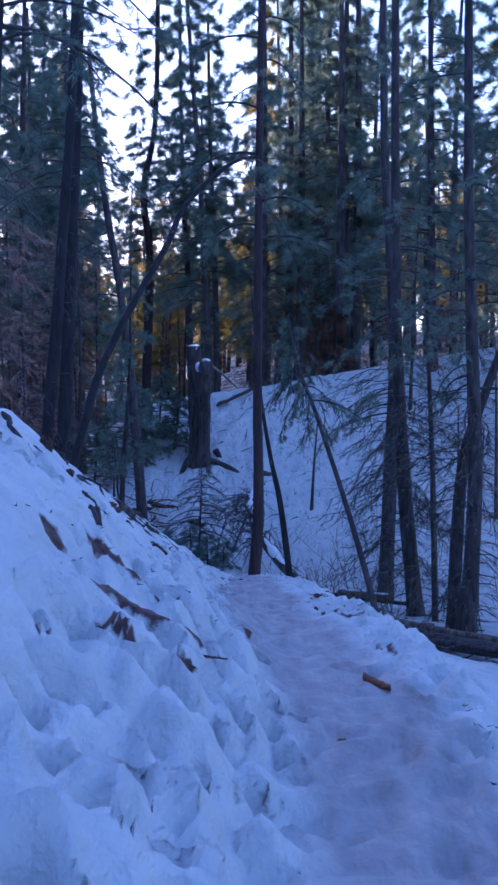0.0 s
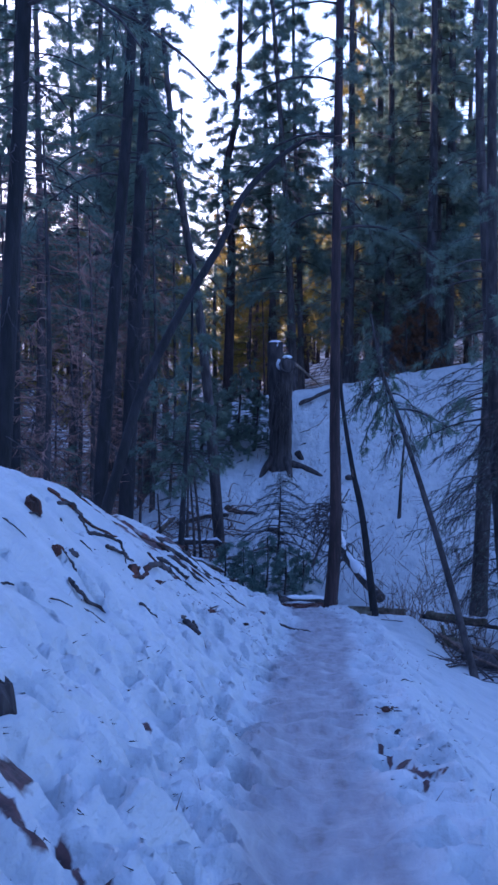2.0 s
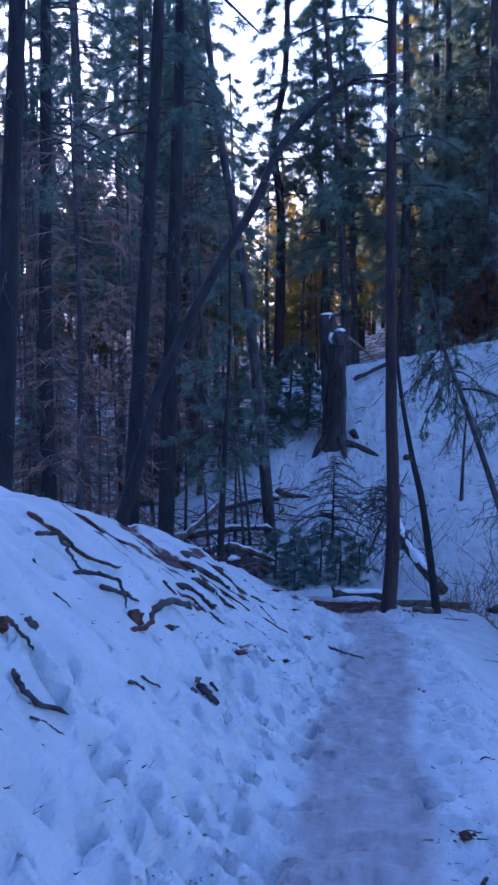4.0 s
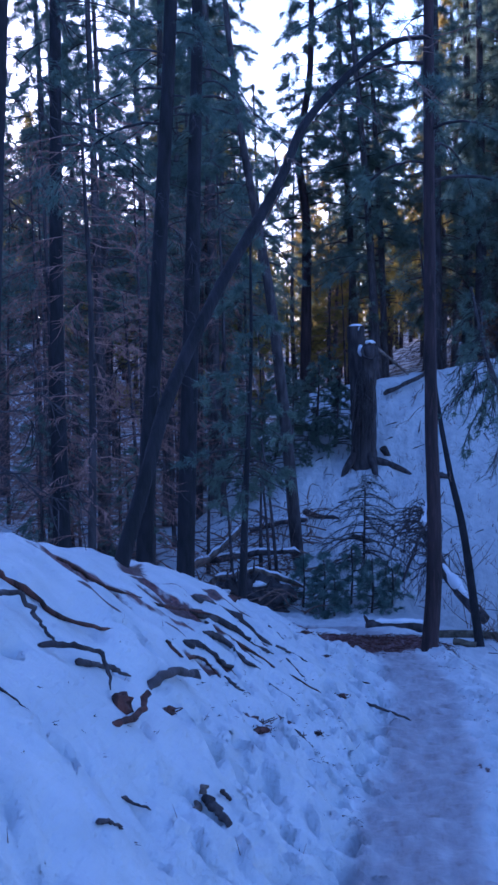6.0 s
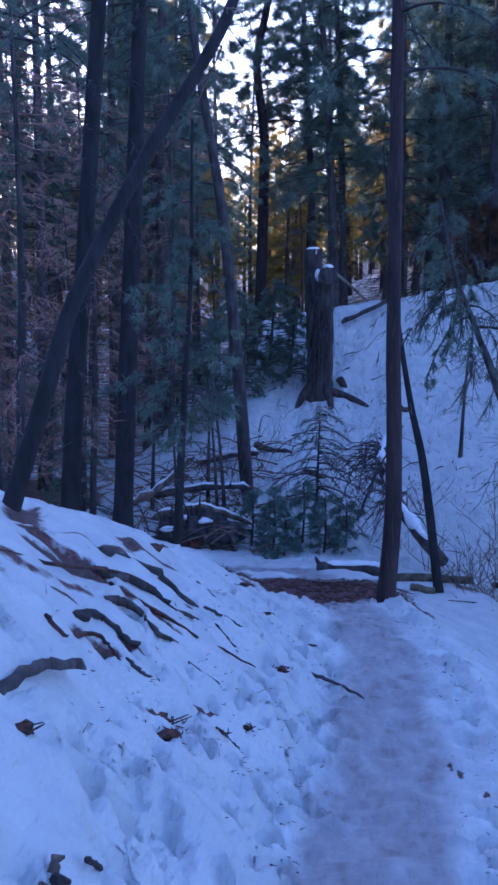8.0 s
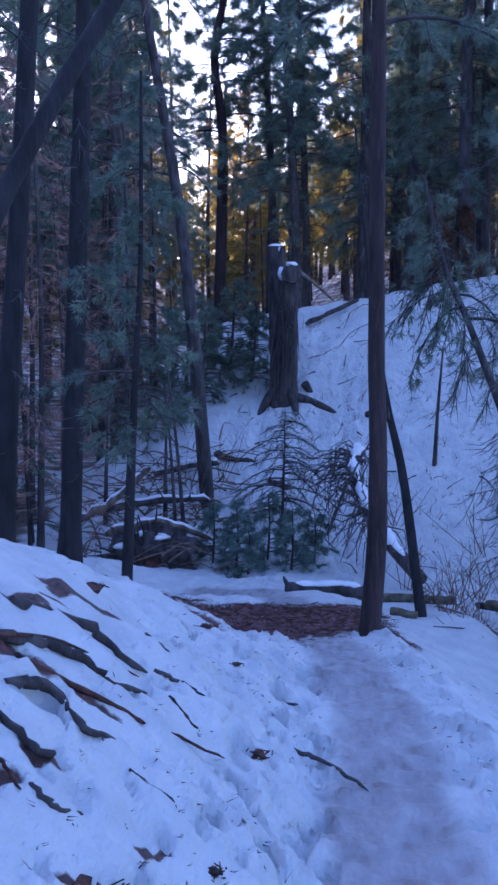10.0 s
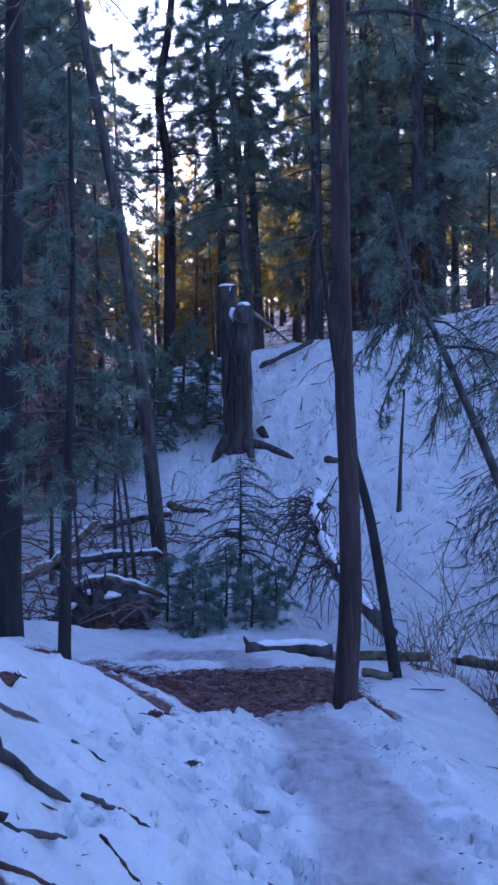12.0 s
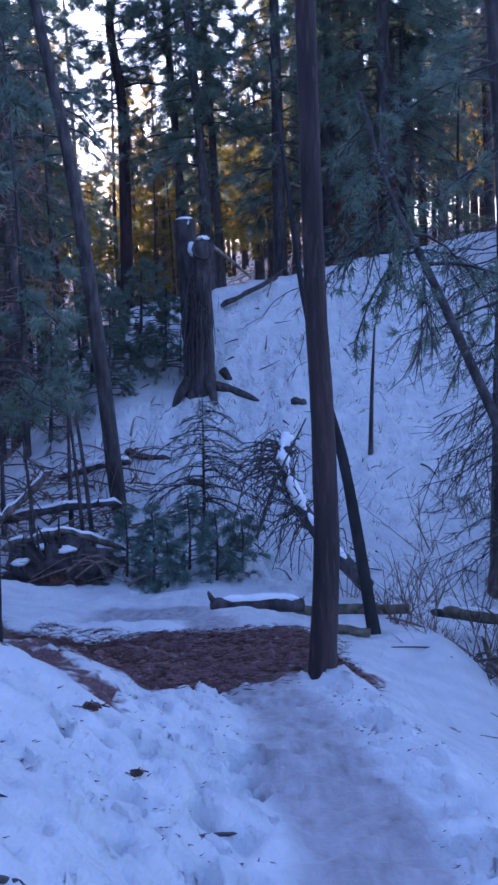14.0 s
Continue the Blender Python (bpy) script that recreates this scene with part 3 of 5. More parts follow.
# pines further left
pine("pine_tree", [(-6.33, 28, -1.3), (-6.33, 28, 2.69), (-6.2, 28, 8.7), (-6.1, 28, 15)], 0.17, 0.07,
     "dark pine trunk among the woods below the bank", 16, BARK_DARKEST,
     [(0.1, 0.55, 46, 1.2, 10, 0, 0.4, 0.1, True, None), (0.5, 1.0, 40, 1.9, 7, 4, 0.4, 0.2, False, MEDIUM)])
pine("pine_tree", [(-3.06, 14.5, ground_at(-3.06, 14.5) - 0.1), (-3.0, 14.5, 1.3), (-2.9, 14.5, 3.2), (-2.785, 14.5, 5.2), (-2.6, 14.5, 10), (-2.5, 14.5, 14)], 0.1, 0.055,
     "thick dark pine trunk on the back of the bank", 17, BARK_DARKEST,
     [(0.15, 0.6, 24, 0.9, 8, 0, 0.4, 0.1, True, None), (0.62, 1.0, 40, 1.9, 7, 4, 0.4, 0.2, False, MEDIUM)])
# reddish dead spruces between the trunks below the bank, tinted lighter for the warm haze there
for k, (x, y, h) in enumerate([(-5.0, 25.0, 8), (-7.0, 29.5, 9), (-8.2, 27.0, 8), (-5.6, 32.5, 9), (-6.6, 36.0, 10), (-8.6, 34.0, 10), (-4.9, 38.5, 9)]):
    pine("dead_spruce", rooted(x, y, (0.1, 0, h * 0.5), (0.0, 0, h)), 0.075, 0.02, "dead spruce with layers of fine reddish branches", 400 + k, BARK_DARK,
         [(0.1, 0.98, 64, 1.25, 13, 0, 0.3, 0.02, True, None)], samples=14, group="reddish dead spruces")
# thin pine that leans left across the hollow
pine("pine_tree", [(-2.42, 34, -3.5), (-2.68, 34, 0.07), (-2.87, 34, 2.17), (-3.11, 34, 4.25), (-3.46, 34, 6.32), (-3.75, 34, 8.37), (-4.0, 34, 11)], 0.15, 0.06,
     "slender pine with sparse green boughs across the hollow", 18, BARK_DARK,
     [(0.24, 0.5, 9, 1.0, 6, 3, 0.5, 0.1, False, FINE), (0.46, 1.0, 32, 1.9, 6, 4, 0.35, 0.2, False, MEDIUM)])
# young dark pine at the end of the bank
pine("young_pine", [(-1.84, 19.7, -0.8), (-1.79, 19.7, 0.2), (-1.75, 19.7, 0.9), (-1.68, 19.7, 2.1), (-1.66, 19.7, 3.6)], 0.05, 0.012,
     "young pine with thin dark trunk at the end of the bank", 19, BARK_DARKEST,
     [(0.2, 0.6, 14, 0.6, 4, 0, 0.4, 0.1, True, None), (0.38, 1.0, 30, 0.85, 6, 4, 0.3, 0.15, False, FINE)])
# small leaning pine that reaches in over the hollow, with drooping twigs
pine("leaning_pine", [(2.34, 19.88, -2.2), (2.02, 20.4, -0.9), (1.71, 21, 0.22), (1.34, 22, 1.47), (1.12, 22.6, 2.15), (0.95, 23.2, 3.1)], 0.055, 0.02,
     "small pine leaning over with a dark green top", 20, BARK_DARK,
     [(0.6, 1.0, 18, 0.95, 8, 3, 0.8, 0.1, False, FINE), (0.5, 0.95, 26, 0.75, 12, 1, 0.7, 0.0, True, (5, 0.1, 0.004, 0.7))], sink=0.55)
# right-hand stand of spruces with dead lower branches
SPRUCE = [(0.03, 0.42, 60, 1.7, 15, 1, 0.4, -0.05, True, (5, 0.08, 0.0035, 0.7)), (0.4, 1.0, 36, 2.2, 8, 3, 0.3, 0.05, False, MEDIUM)]
pine("spruce_tree", [(3.78, 31.5, -3.5), (3.9, 31.5, 0.0), (3.98, 31.5, 2.5), (3.86, 31.5, 5.4), (3.7, 31.5, 8), (3.6, 31.5, 15)], 0.2, 0.08,
     "dark spruce with dead drooping lower branches", 21, BARK_DARK, [SPRUCE[0], (0.42, 1.0, 26, 2.0, 8, 3, 0.3, 0.05, False, MEDIUM)])
pine("spruce_tree", [(3.85, 26.5, -3.1), (3.6, 26.5, -0.6), (3.48, 26.5, 1.2), (3.38, 26.5, 3.5), (3.34, 26.5, 7), (3.3, 26.5, 13)], 0.18, 0.07,
     "dark spruce with dead drooping lower branches", 22, BARK_DARK, SPRUCE)
pine("spruce_tree", [(4.48, 24, -2.9), (4.61, 24, 0.02), (4.52, 24, 2.74), (4.43, 24, 6), (4.4, 24, 12)], 0.17, 0.07,
     "dark spruce with dead drooping lower branches", 23, BARK_DARK, SPRUCE)
pine("leaning_tree", [(4.29, 24.5, -3.0), (4.36, 24.5, -0.9), (4.51, 24.5, 0.55), (4.85, 24.5, 1.6), (5.3, 24.5, 2.8), (6.2, 24.6, 5)], 0.14, 0.06,
     "dark crooked trunk leaning away from the spruces", 24, BARK_DARK, [(0.3, 1.0, 16, 1.2, 6, 0, 0.4, 0.1, True, None)])
pine("young_spruce", [(4.18, 26, -3.2), (4.1, 26, 0), (4.0, 26, 2.3), (3.95, 26, 4)], 0.07, 0.03,
     "thin dead spruce pole with fine bare branches", 25, BARK_DARK, [(0.1, 1.0, 40, 0.9, 7, 0, 0.4, 0.0, True, None)])
# slender pines behind the broken snag
for k, (line, wide, hue) in enumerate([
        ([(-3.5, 48, 0.6), (-3.39, 48, 4), (-3.33, 48, 7.3), (-3.56, 48, 9.6), (-3.1, 48, 12.5), (-3.0, 48, 19)], 0.2, BARK_RED),
        ([(-1.8, 50, 1.0), (-1.85, 50, 4), (-2.07, 50, 9.6), (-2.2, 50, 12), (-2.3, 50, 18)], 0.15, BARK),
        ([(-0.9, 46, 1.2), (-1.02, 46, 3.5), (-1.19, 46, 7.2), (-1.52, 46, 11.9), (-1.9, 46, 17)], 0.16, BARK),
        ([(-0.7, 47, 1.2), (-0.75, 47, 3.5), (-0.87, 47, 8.2), (-1.0, 47, 11), (-1.1, 47, 16)], 0.13, BARK)]):
    line[0] = (line[0][0], line[0][1], ground_at(line[0][0], line[0][1]) - 0.1)
    pine("pine_tree", line, wide, wide * 0.4, "slender pine with high crown behind the snag", 30 + k, hue,
         [(0.22, 0.5, 14, 1.2, 4, 3, 0.2, 0.3, False, MEDIUM), (0.36, 1.0, 62, 2.1, 7, 5, 0.25, 0.3, False, COARSE)])


# ---- the woods behind: a few grown trees, copied ----
def forest_template(seed, height, r, kind):
    lean = np.random.RandomState(seed).uniform(-0.5, 0.5, 4)
    pts = [(0, 0, 0), (lean[0] * 0.4, 0, height * 0.3), (lean[0] * 0.7 + lean[1] * 0.3, 0, height * 0.65), (lean[0] + lean[1], lean[2], height)]
    if kind == "pine":
        limbs = [(0.08, 0.5, 30, 1.4, 7, 0, 0.35, 0.15, True, None), (0.36, 1.0, 66, 2.3, 7, 5, 0.3, 0.3, False, COARSE)]
        label = "tall pine in the woods with a ragged green crown"
    else:
        limbs = [(0.06, 0.4, 34, 1.6, 7, 0, 0.35, 0.0, True, None), (0.26, 1.0, 70, 2.3, 7, 5, 0.35, 0.1, False, COARSE)]
        label = "dense dark spruce in the woods"
    return pine(kind + "_tree", pts, r, r * 0.25, label, seed, BARK if kind == "pine" else BARK_DARK, limbs, samples=14, group="woods behind", sink=0.4)


# tall dark spruces on the ridge
for k, (x, y, h) in enumerate([(3.6, 44.5, 19), (4.3, 45.6, 20), (2.3, 46.5, 17)]):
    pine("spruce_tree", rooted(x, y, (0.1, 0, h * 0.4), (0.05, 0, h)), 0.22, 0.05, "tall dense dark spruce on the ridge", 120 + k, BARK_DARK,
         [(0.05, 0.3, 30, 1.5, 8, 0, 0.4, 0, True, None), (0.22, 1.0, 62, 2.0, 7, 4, 0.35, 0.1, False, COARSE)], samples=20)


for k, (x, y, h, r) in enumerate([(3.2, 51, 22, 2.4), (0.9, 46.0, 19, 2.0), (2.0, 49, 22, 2.3)]):
    pine("spruce_tree", rooted(x, y, (0.1, 0, h * 0.4), (0.05, 0, h)), 0.2, 0.05, "tall dense dark spruce behind the ridge", 410 + k, BARK_DARK,
         [(0.04, 0.3, 34, 1.8, 9, 0, 0.4, 0, True, None), (0.16, 1.0, 60, r, 8, 4, 0.35, 0.05, False, COARSE)], samples=20)
for k, (x, y, h, r) in enumerate([(-10.4, 62, 24, 3.0), (-11.2, 57.5, 21, 2.8),  (-13, 66, 26, 3.2), (-11.5, 52, 22, 2.8), (-13.6, 55.5, 23, 3.0), (-15.6, 60, 24, 3.0), (-12.4, 47.5, 21, 2.6), (-9.0, 66, 24, 2.8), (-8.3, 50.5, 20, 2.5), (-9.8, 71, 25, 3.0)]):
    pine("pine_tree", rooted(x, y, (0.2, 0, h * 0.4), (-0.1, 0, h)), 0.2, 0.06, "tall pine with broad ragged crown deep in the woods", 420 + k, BARK,
         [(0.1, 0.4, 24, 1.8, 8, 0, 0.35, 0.1, True, None), (0.4, 1.0, 66, r, 8, 4, 0.25, 0.3, False, COARSE)], samples=20)
for k, (x, y, h) in enumerate([(2.7, 43.6, 2.0), (3.4, 44.0, 2.4)]):
    pine("dead_pine", rooted(x, y, (0.1, 0, h * 0.5), (0.05, 0, h)), 0.05, 0.012, "small dead pine with reddish-brown needles behind the ridge", 130 + k, BARK_DARK,
         [(0.1, 1.0, 34, 1.0, 6, 4, 0.3, 0.2, False, MEDIUM)], needles=DEAD_NEEDLES, samples=12)


def dead_template(seed, height):
    lean = np.random.RandomState(seed).uniform(-0.4, 0.4)
    return pine("dead_spruce", [(0, 0, 0), (lean * 0.4, 0, height * 0.5), (lean, 0, height)], 0.06, 0.015, "thin dead spruce with fine bare branches in the woods", seed, BARK_DARK,
                [(0.04, 1.0, 40, 1.1, 6, 0, 0.35, 0.05, True, None)], samples=12, group="dead spruces in the woods", sink=0.4)


DEAD = [dead_template(140 + k, h) for k, h in enumerate((5.0, 6.5, 8.0))]
TEMPLATES = [forest_template(50 + k, h, r, kind) for k, (h, r, kind) in enumerate(
    [(17, 0.17, "pine"), (20, 0.2, "pine"), (15, 0.14, "pine"), (16, 0.17, "spruce"), (13, 0.14, "spruce")])]


PLAIN = {}


GOLDEN = [pine("pine_tree", [(0, 0, 0), (0.2, 0, h * 0.4), (-0.1, 0.2, h)], 0.2, 0.05, "tall pine in the woods with warm sunlight painted into its needles", 430 + k, BARK,
               [(0.08, 0.3, 20, 1.6, 7, 0, 0.35, 0.1, True, None), (0.24, 1.0, 74, 2.6, 7, 5, 0.25, 0.25, False, COARSE)], needles=NEEDLES_SUN_GOLD, samples=16, group="sunlit pines behind", sink=0.5)
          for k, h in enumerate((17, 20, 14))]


def plant_woods():
    rng = np.random.RandomState(77)
    spots = []

    def free(x, y, gap):
        return all((x - a) ** 2 + (y - b) ** 2 > gap * gap for a, b in spots)

    zones = [(-15, -4.8, 31, 48, 8, "pine"), (-24, -8, 48, 80, 13, "pine"), (1.2, 14, 44, 60, 13, "any"), (6.5, 14, 31, 44, 7, "spruce"),
             (-7, 2, 62, 90, 4, "pine"), (3, 26, 62, 90, 11, "any")]
    used = set()
    for x0, x1, y0, y1, count, sort in zones:
        tries = 0
        while count and tries < 600:
            tries += 1
            x, y = rng.uniform(x0, x1), rng.uniform(y0, y1)
            if not free(x, y, 1.3):
                continue
            spots.append((x, y))
            k = {"any": rng.randint(0, 5), "pine": rng.randint(0, 3), "spruce": rng.randint(3, 5)}[sort]
            m = pose(x, y, ground_at(x, y), 0, 0, rng.uniform(0, 360)) @ Matrix.Diagonal((1, 1, rng.uniform(0.85, 1.2), 1))
            if k in used:
                copy_thing(TEMPLATES[k], m)
            else:
                TEMPLATES[k].matrix_basis = m
                used.add(k)
            count -= 1
    # warmer pines where the low sun comes through, its gold put into the needle colour
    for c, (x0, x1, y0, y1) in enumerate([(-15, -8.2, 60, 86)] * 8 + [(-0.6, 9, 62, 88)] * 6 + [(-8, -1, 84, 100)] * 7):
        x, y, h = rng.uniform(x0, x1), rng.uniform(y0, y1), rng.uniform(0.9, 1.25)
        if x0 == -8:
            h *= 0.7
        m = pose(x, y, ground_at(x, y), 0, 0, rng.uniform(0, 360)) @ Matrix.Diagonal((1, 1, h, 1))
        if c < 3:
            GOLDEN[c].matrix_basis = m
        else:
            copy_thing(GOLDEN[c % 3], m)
    # unseen trees added beside and behind the walker to cut the skylight, plainer
    for x0, x1, y0, y1, count in ((-15, -6, -22, 14, 6), (6, 16, -22, 18, 13), (-7, 7, -28, -8, 9)):
        for c in range(count):
            x, y = rng.uniform(x0, x1), rng.uniform(y0, y1)
            m = pose(x, y, ground_at(x, y), 0, 0, rng.uniform(0, 360)) @ Matrix.Diagonal((1, 1, rng.uniform(0.85, 1.2), 1))
            if "first" in PLAIN:
                copy_thing(PLAIN["first"], m)
            else:
                PLAIN["first"] = pine("spruce_tree", [(0, 0, 0), (0.1, 0, 6), (0, 0, 16)], 0.16, 0.03, "unseen dark spruce added beside the trail for shade", 160, BARK_DARK,
                                      [(0.15, 1.0, 30, 2.4, 3, 4, 0.3, 0.1, False, (5, 0.6, 0.07, 0.8))], samples=8, group="trees round the trail", sink=0.4)
                PLAIN["first"].matrix_basis = m
    # half-grown pines that fill the woods on the left and behind the ridge
    for c, (x0, x1, y0, y1) in enumerate([(-10, -5, 28, 42)] * 6 + [(5, 10, 42, 50)] * 2 + [(-8, -2.5, 43, 52)] * 3):
        x, y, h = rng.uniform(x0, x1), rng.uniform(y0, y1), rng.uniform(3.5, 6.5)
        m = pose(x, y, ground_at(x, y), 0, 0, rng.uniform(0, 360)) @ Matrix.Diagonal((h / 5, h / 5, h / 5, 1))
        if "young" in PLAIN:
            copy_thing(PLAIN["young"], m)
        else:
            PLAIN["young"] = pine("young_pine", [(0, 0, 0), (0.08, 0, 2.5), (0, 0, 5)], 0.06, 0.012, "half-grown green pine in the woods", 161, BARK_DARK,
                                  [(0.12, 1.0, 34, 1.5, 6, 3, 0.3, 0.2, False, MEDIUM)], samples=12, group="half-grown pines in the woods", sink=0.4)
            PLAIN["young"].matrix_basis = m
    thickets = [(-13, -4.6, 28.5, 46, 24), (2, 12, 43.5, 52, 12), (-10, 0, 50, 60, 8), (5.5, 10, 27, 40, 6)]
    seen = set()
    for x0, x1, y0, y1, count in thickets:
        for c in range(count):
            x, y = rng.uniform(x0, x1), rng.uniform(y0, y1)
            k = rng.randint(0, 3)
            m = pose(x, y, ground_at(x, y), 0, 0, rng.uniform(0, 360)) @ Matrix.Diagonal((1, 1, rng.uniform(0.8, 1.2), 1))
            if k in seen:
                copy_thing(DEAD[k], m)
            else:
                DEAD[k].matrix_basis = m
                seen.add(k)


plant_woods()


def far_woods():
    """Woods on the far side, sunlight painted into the crown colour: countless small crowns."""
    rng = np.random.RandomState(91)
    stems, leaf = Soup(), Soup()
    for k in range(330):
        y = rng.uniform(88, 175)
        x = rng.uniform(-0.42, 0.42) * y
        g, h = ground_at(x, y), rng.uniform(9, 16)
        stems.tube([(x, y, g), (x + rng.uniform(-0.3, 0.3), y, g + h)], (0.2, 0.04), 5, cap=False)
        n = 100
        u = rng.uniform(0.2, 1, n) ** 0.8
        r = (1.02 - u) * 2.6 * rng.uniform(0.3, 1.1, n)
        a = rng.uniform(0, 2 * np.pi, n)
        p = np.stack([x + r * np.cos(a), y + r * np.sin(a), g + h * u], -1)
        leaf.blades(p, np.stack([np.cos(a), np.sin(a), 0.1 + 0 * a], -1), rng, 8, 0.75, 0.07, 0.8)
    root = tagged(new("far_woods"), "distant pine woods in warm low sun, its gold painted into the crowns", "woods", kind="stuff")
    part("trunks", stems, BARK_RED, root)
    part("crowns", leaf, NEEDLES_SUN_GOLD, root, smooth=False)


far_woods()


# ---- the broken snag on the far slope ----
def broken_snag():
    rng = np.random.RandomState(3)
    at = np.array((-1.1, 38.4, ground_at(-1.1, 38.4)))
    root = tagged(new("broken_snag"), "broken dead tree with two snow-capped stubs on the snowy slope", "dead tree")
    root.location = at
    tall = curve([(-0.1, 0.3, -0.4), (-0.12, 0.28, 0.8), (-0.17, 0.25, 2.2), (-0.21, 0.22, 3.5)], 26)
    s = Soup()
    s.tube(tall, np.interp(np.linspace(0, 1, 26), (0, 0.2, 1), (0.3, 0.23, 0.22)), 18, 0.09, 4)
    part("trunk", s, BARK_DARK, root)
    s = Soup()
    low = curve([(-0.02, -0.05, -0.4), (0.0, -0.08, 0.3), (0.06, -0.12, 1.2), (0.1, -0.2, 2.1), (0.15, -0.4, 2.72), (0.17, -0.62, 2.84)], 30)
    s.tube(low, np.interp(np.linspace(0, 1, 30), (0, 0.14, 0.4, 0.8, 1), (0.44, 0.33, 0.25, 0.2, 0.23)), 18, 0.1, 5)
    stub = part("stub", s, BARK_DARK, root)
    s = Soup()
    s.lump((0.18, -0.66, 2.82), (0.17, 0.06, 0.2), rng, 0.15, 7, 12)
    part("hollow", s, BARK_DARK, stub, "dark rotten hollow in the broken end")
    for c, size in (((-0.21, 0.2, 3.5), (0.2, 0.19, 0.05)), ((-0.13, 0.1, 3.42), (0.05, 0.1, 0.07)), ((0.17, -0.5, 3.04), (0.13, 0.16, 0.06)), ((-0.05, -0.42, 2.84), (0.1, 0.09, 0.14))):
        s = Soup()
        s.lump(c, size, rng, 0.2, 7, 11)
        part("snow_cap", s, SNOW, root, "small cap of snow")
    for line, r in (([(0.2, -0.2, 0.0), (0.6, -0.35, -0.1), (1.0, -0.6, -0.25), (1.25, -0.8, -0.42)], 0.11), ([(-0.2, -0.1, 0.2), (-0.45, -0.4, -0.15), (-0.6, -0.6, -0.5)], 0.13),
                    ([(0.15, -0.3, 0.15), (0.25, -0.6, -0.2), (0.3, -0.8, -0.5)], 0.12), ([(0.45, 0, 0.3), (0.6, 0.1, 0.05), (0.7, 0.1, -0.3)], 0.1)):
        s = Soup()
        s.tube(curve(line, 12), np.linspace(r, r * 0.45, 12), 9, 0.12, 6)
        part("root", s, BARK_DARK, root)
    s = Soup()
    s.tube(curve([(0.26, -0.5, 2.95), (0.65, -0.4, 2.65), (1.15, -0.3, 2.2)], 10), np.linspace(0.05, 0.025, 10), 7, 0.1, 7)
    part("branch", s, WOOD, root, "pale broken branch")
    s = Soup()
    for k in range(46):
        a = np.array((rng.uniform(-0.2, 0.25), rng.uniform(-0.45, -0.25), rng.uniform(1.0, 2.3)))
        out = np.array((rng.normal(-0.06, 0.13), rng.uniform(-0.2, -0.04), 0))
        line = [a, a + out * 0.5 + (0, 0, 0.05), a + out + (0, 0, -0.4 * rng.uniform(0.5, 1.6)), a + out * 1.2 + (0, 0, -1.0 * rng.uniform(0.6, 1.4))]
        s.tube(curve(line, 8), np.linspace(0.016, 0.006, 8), 4, cap=False)
    tagged(part("brush", s, BARK_DARK, root, "dead twigs hanging down the front"), kind="stuff")


broken_snag()


# ---- young trees and brush in the hollow ----
pine("young_fir", [(-0.97, 33, ground_at(-0.97, 33) - 0.05), (-0.95, 33.1, -1.6), (-0.93, 33.2, -0.9), (-0.92, 33.25, -0.2)], 0.035, 0.006,
     "small sparse fir with frosted drooping branches", 61, BARK_DARK,
     [(0.1, 0.98, 78, 1.3, 12, 3, 0.3, 0.2, False, (6, 0.055, 0.0026, 0.6))], needles=FROSTED)
for k, (x, y, h, w) in enumerate([(-2.2, 31.6, 1.1, 0.6), (-1.75, 31.3, 1.3, 0.65), (-1.2, 31.8, 1.2, 0.7), (-0.75, 31.2, 1.15, 0.65), (-0.35, 31.6, 0.95, 0.6), (-1.5, 30.8, 0.8, 0.5)]):
    pine("young_pine", rooted(x, y, (0.04, 0, h * 0.5), (0.02, 0, h)), 0.025, 0.008, "bushy little green pine in the snowy hollow", 62 + k, BARK_DARK,
         [(0.05, 1.0, 22, w, 6, 3, 0.2, 0.35, False, (12, 0.12, 0.005, 0.7))], needles=YOUNG, samples=12, group="little pines in the hollow")
# green pine boughs left of the snag
for k, (x, y, h) in enumerate([(-1.95, 39.2, 1.8), (-2.5, 39.6, 2.3), (-3.1, 38.4, 2.4), (-3.6, 39.8, 2.7), (-4.4, 38.6, 2.6)]):
    pine("young_pine", rooted(x, y, (0.1, 0, h * 0.5), (0.15, 0, h)), 0.05, 0.012, "young pine with dense green boughs beside the snag", 70 + k, BARK_DARK,
         [(0.06, 1.0, 46, 1.2, 8, 4, 0.3, 0.2, False, FINE)], needles=NEEDLES, samples=12)
# thin bare saplings
for k, (x, y, h, r, lean) in enumerate([(-3.88, 33, 1.9, 0.045, -0.1), (-3.3, 33.4, 2.2, 0.05, 0.05), (-2.98, 32.6, 3.0, 0.04, -0.2), (-2.85, 32.8, 3.2, 0.045, -0.3), (2.14, 35.3, 2.4, 0.05, 0.15), (-4.6, 34, 2.6, 0.05, 0.1)]):
    pine("bare_sapling", rooted(x, y, (lean * 0.4, 0, h * 0.5), (lean, 0, h)), r, r * 0.4, "thin bare sapling in the snow", 80 + k, BARK_DARK,
         [(0.35, 1.0, 12, 0.5, 4, 0, 0.3, 0.2, True, None)], samples=12)


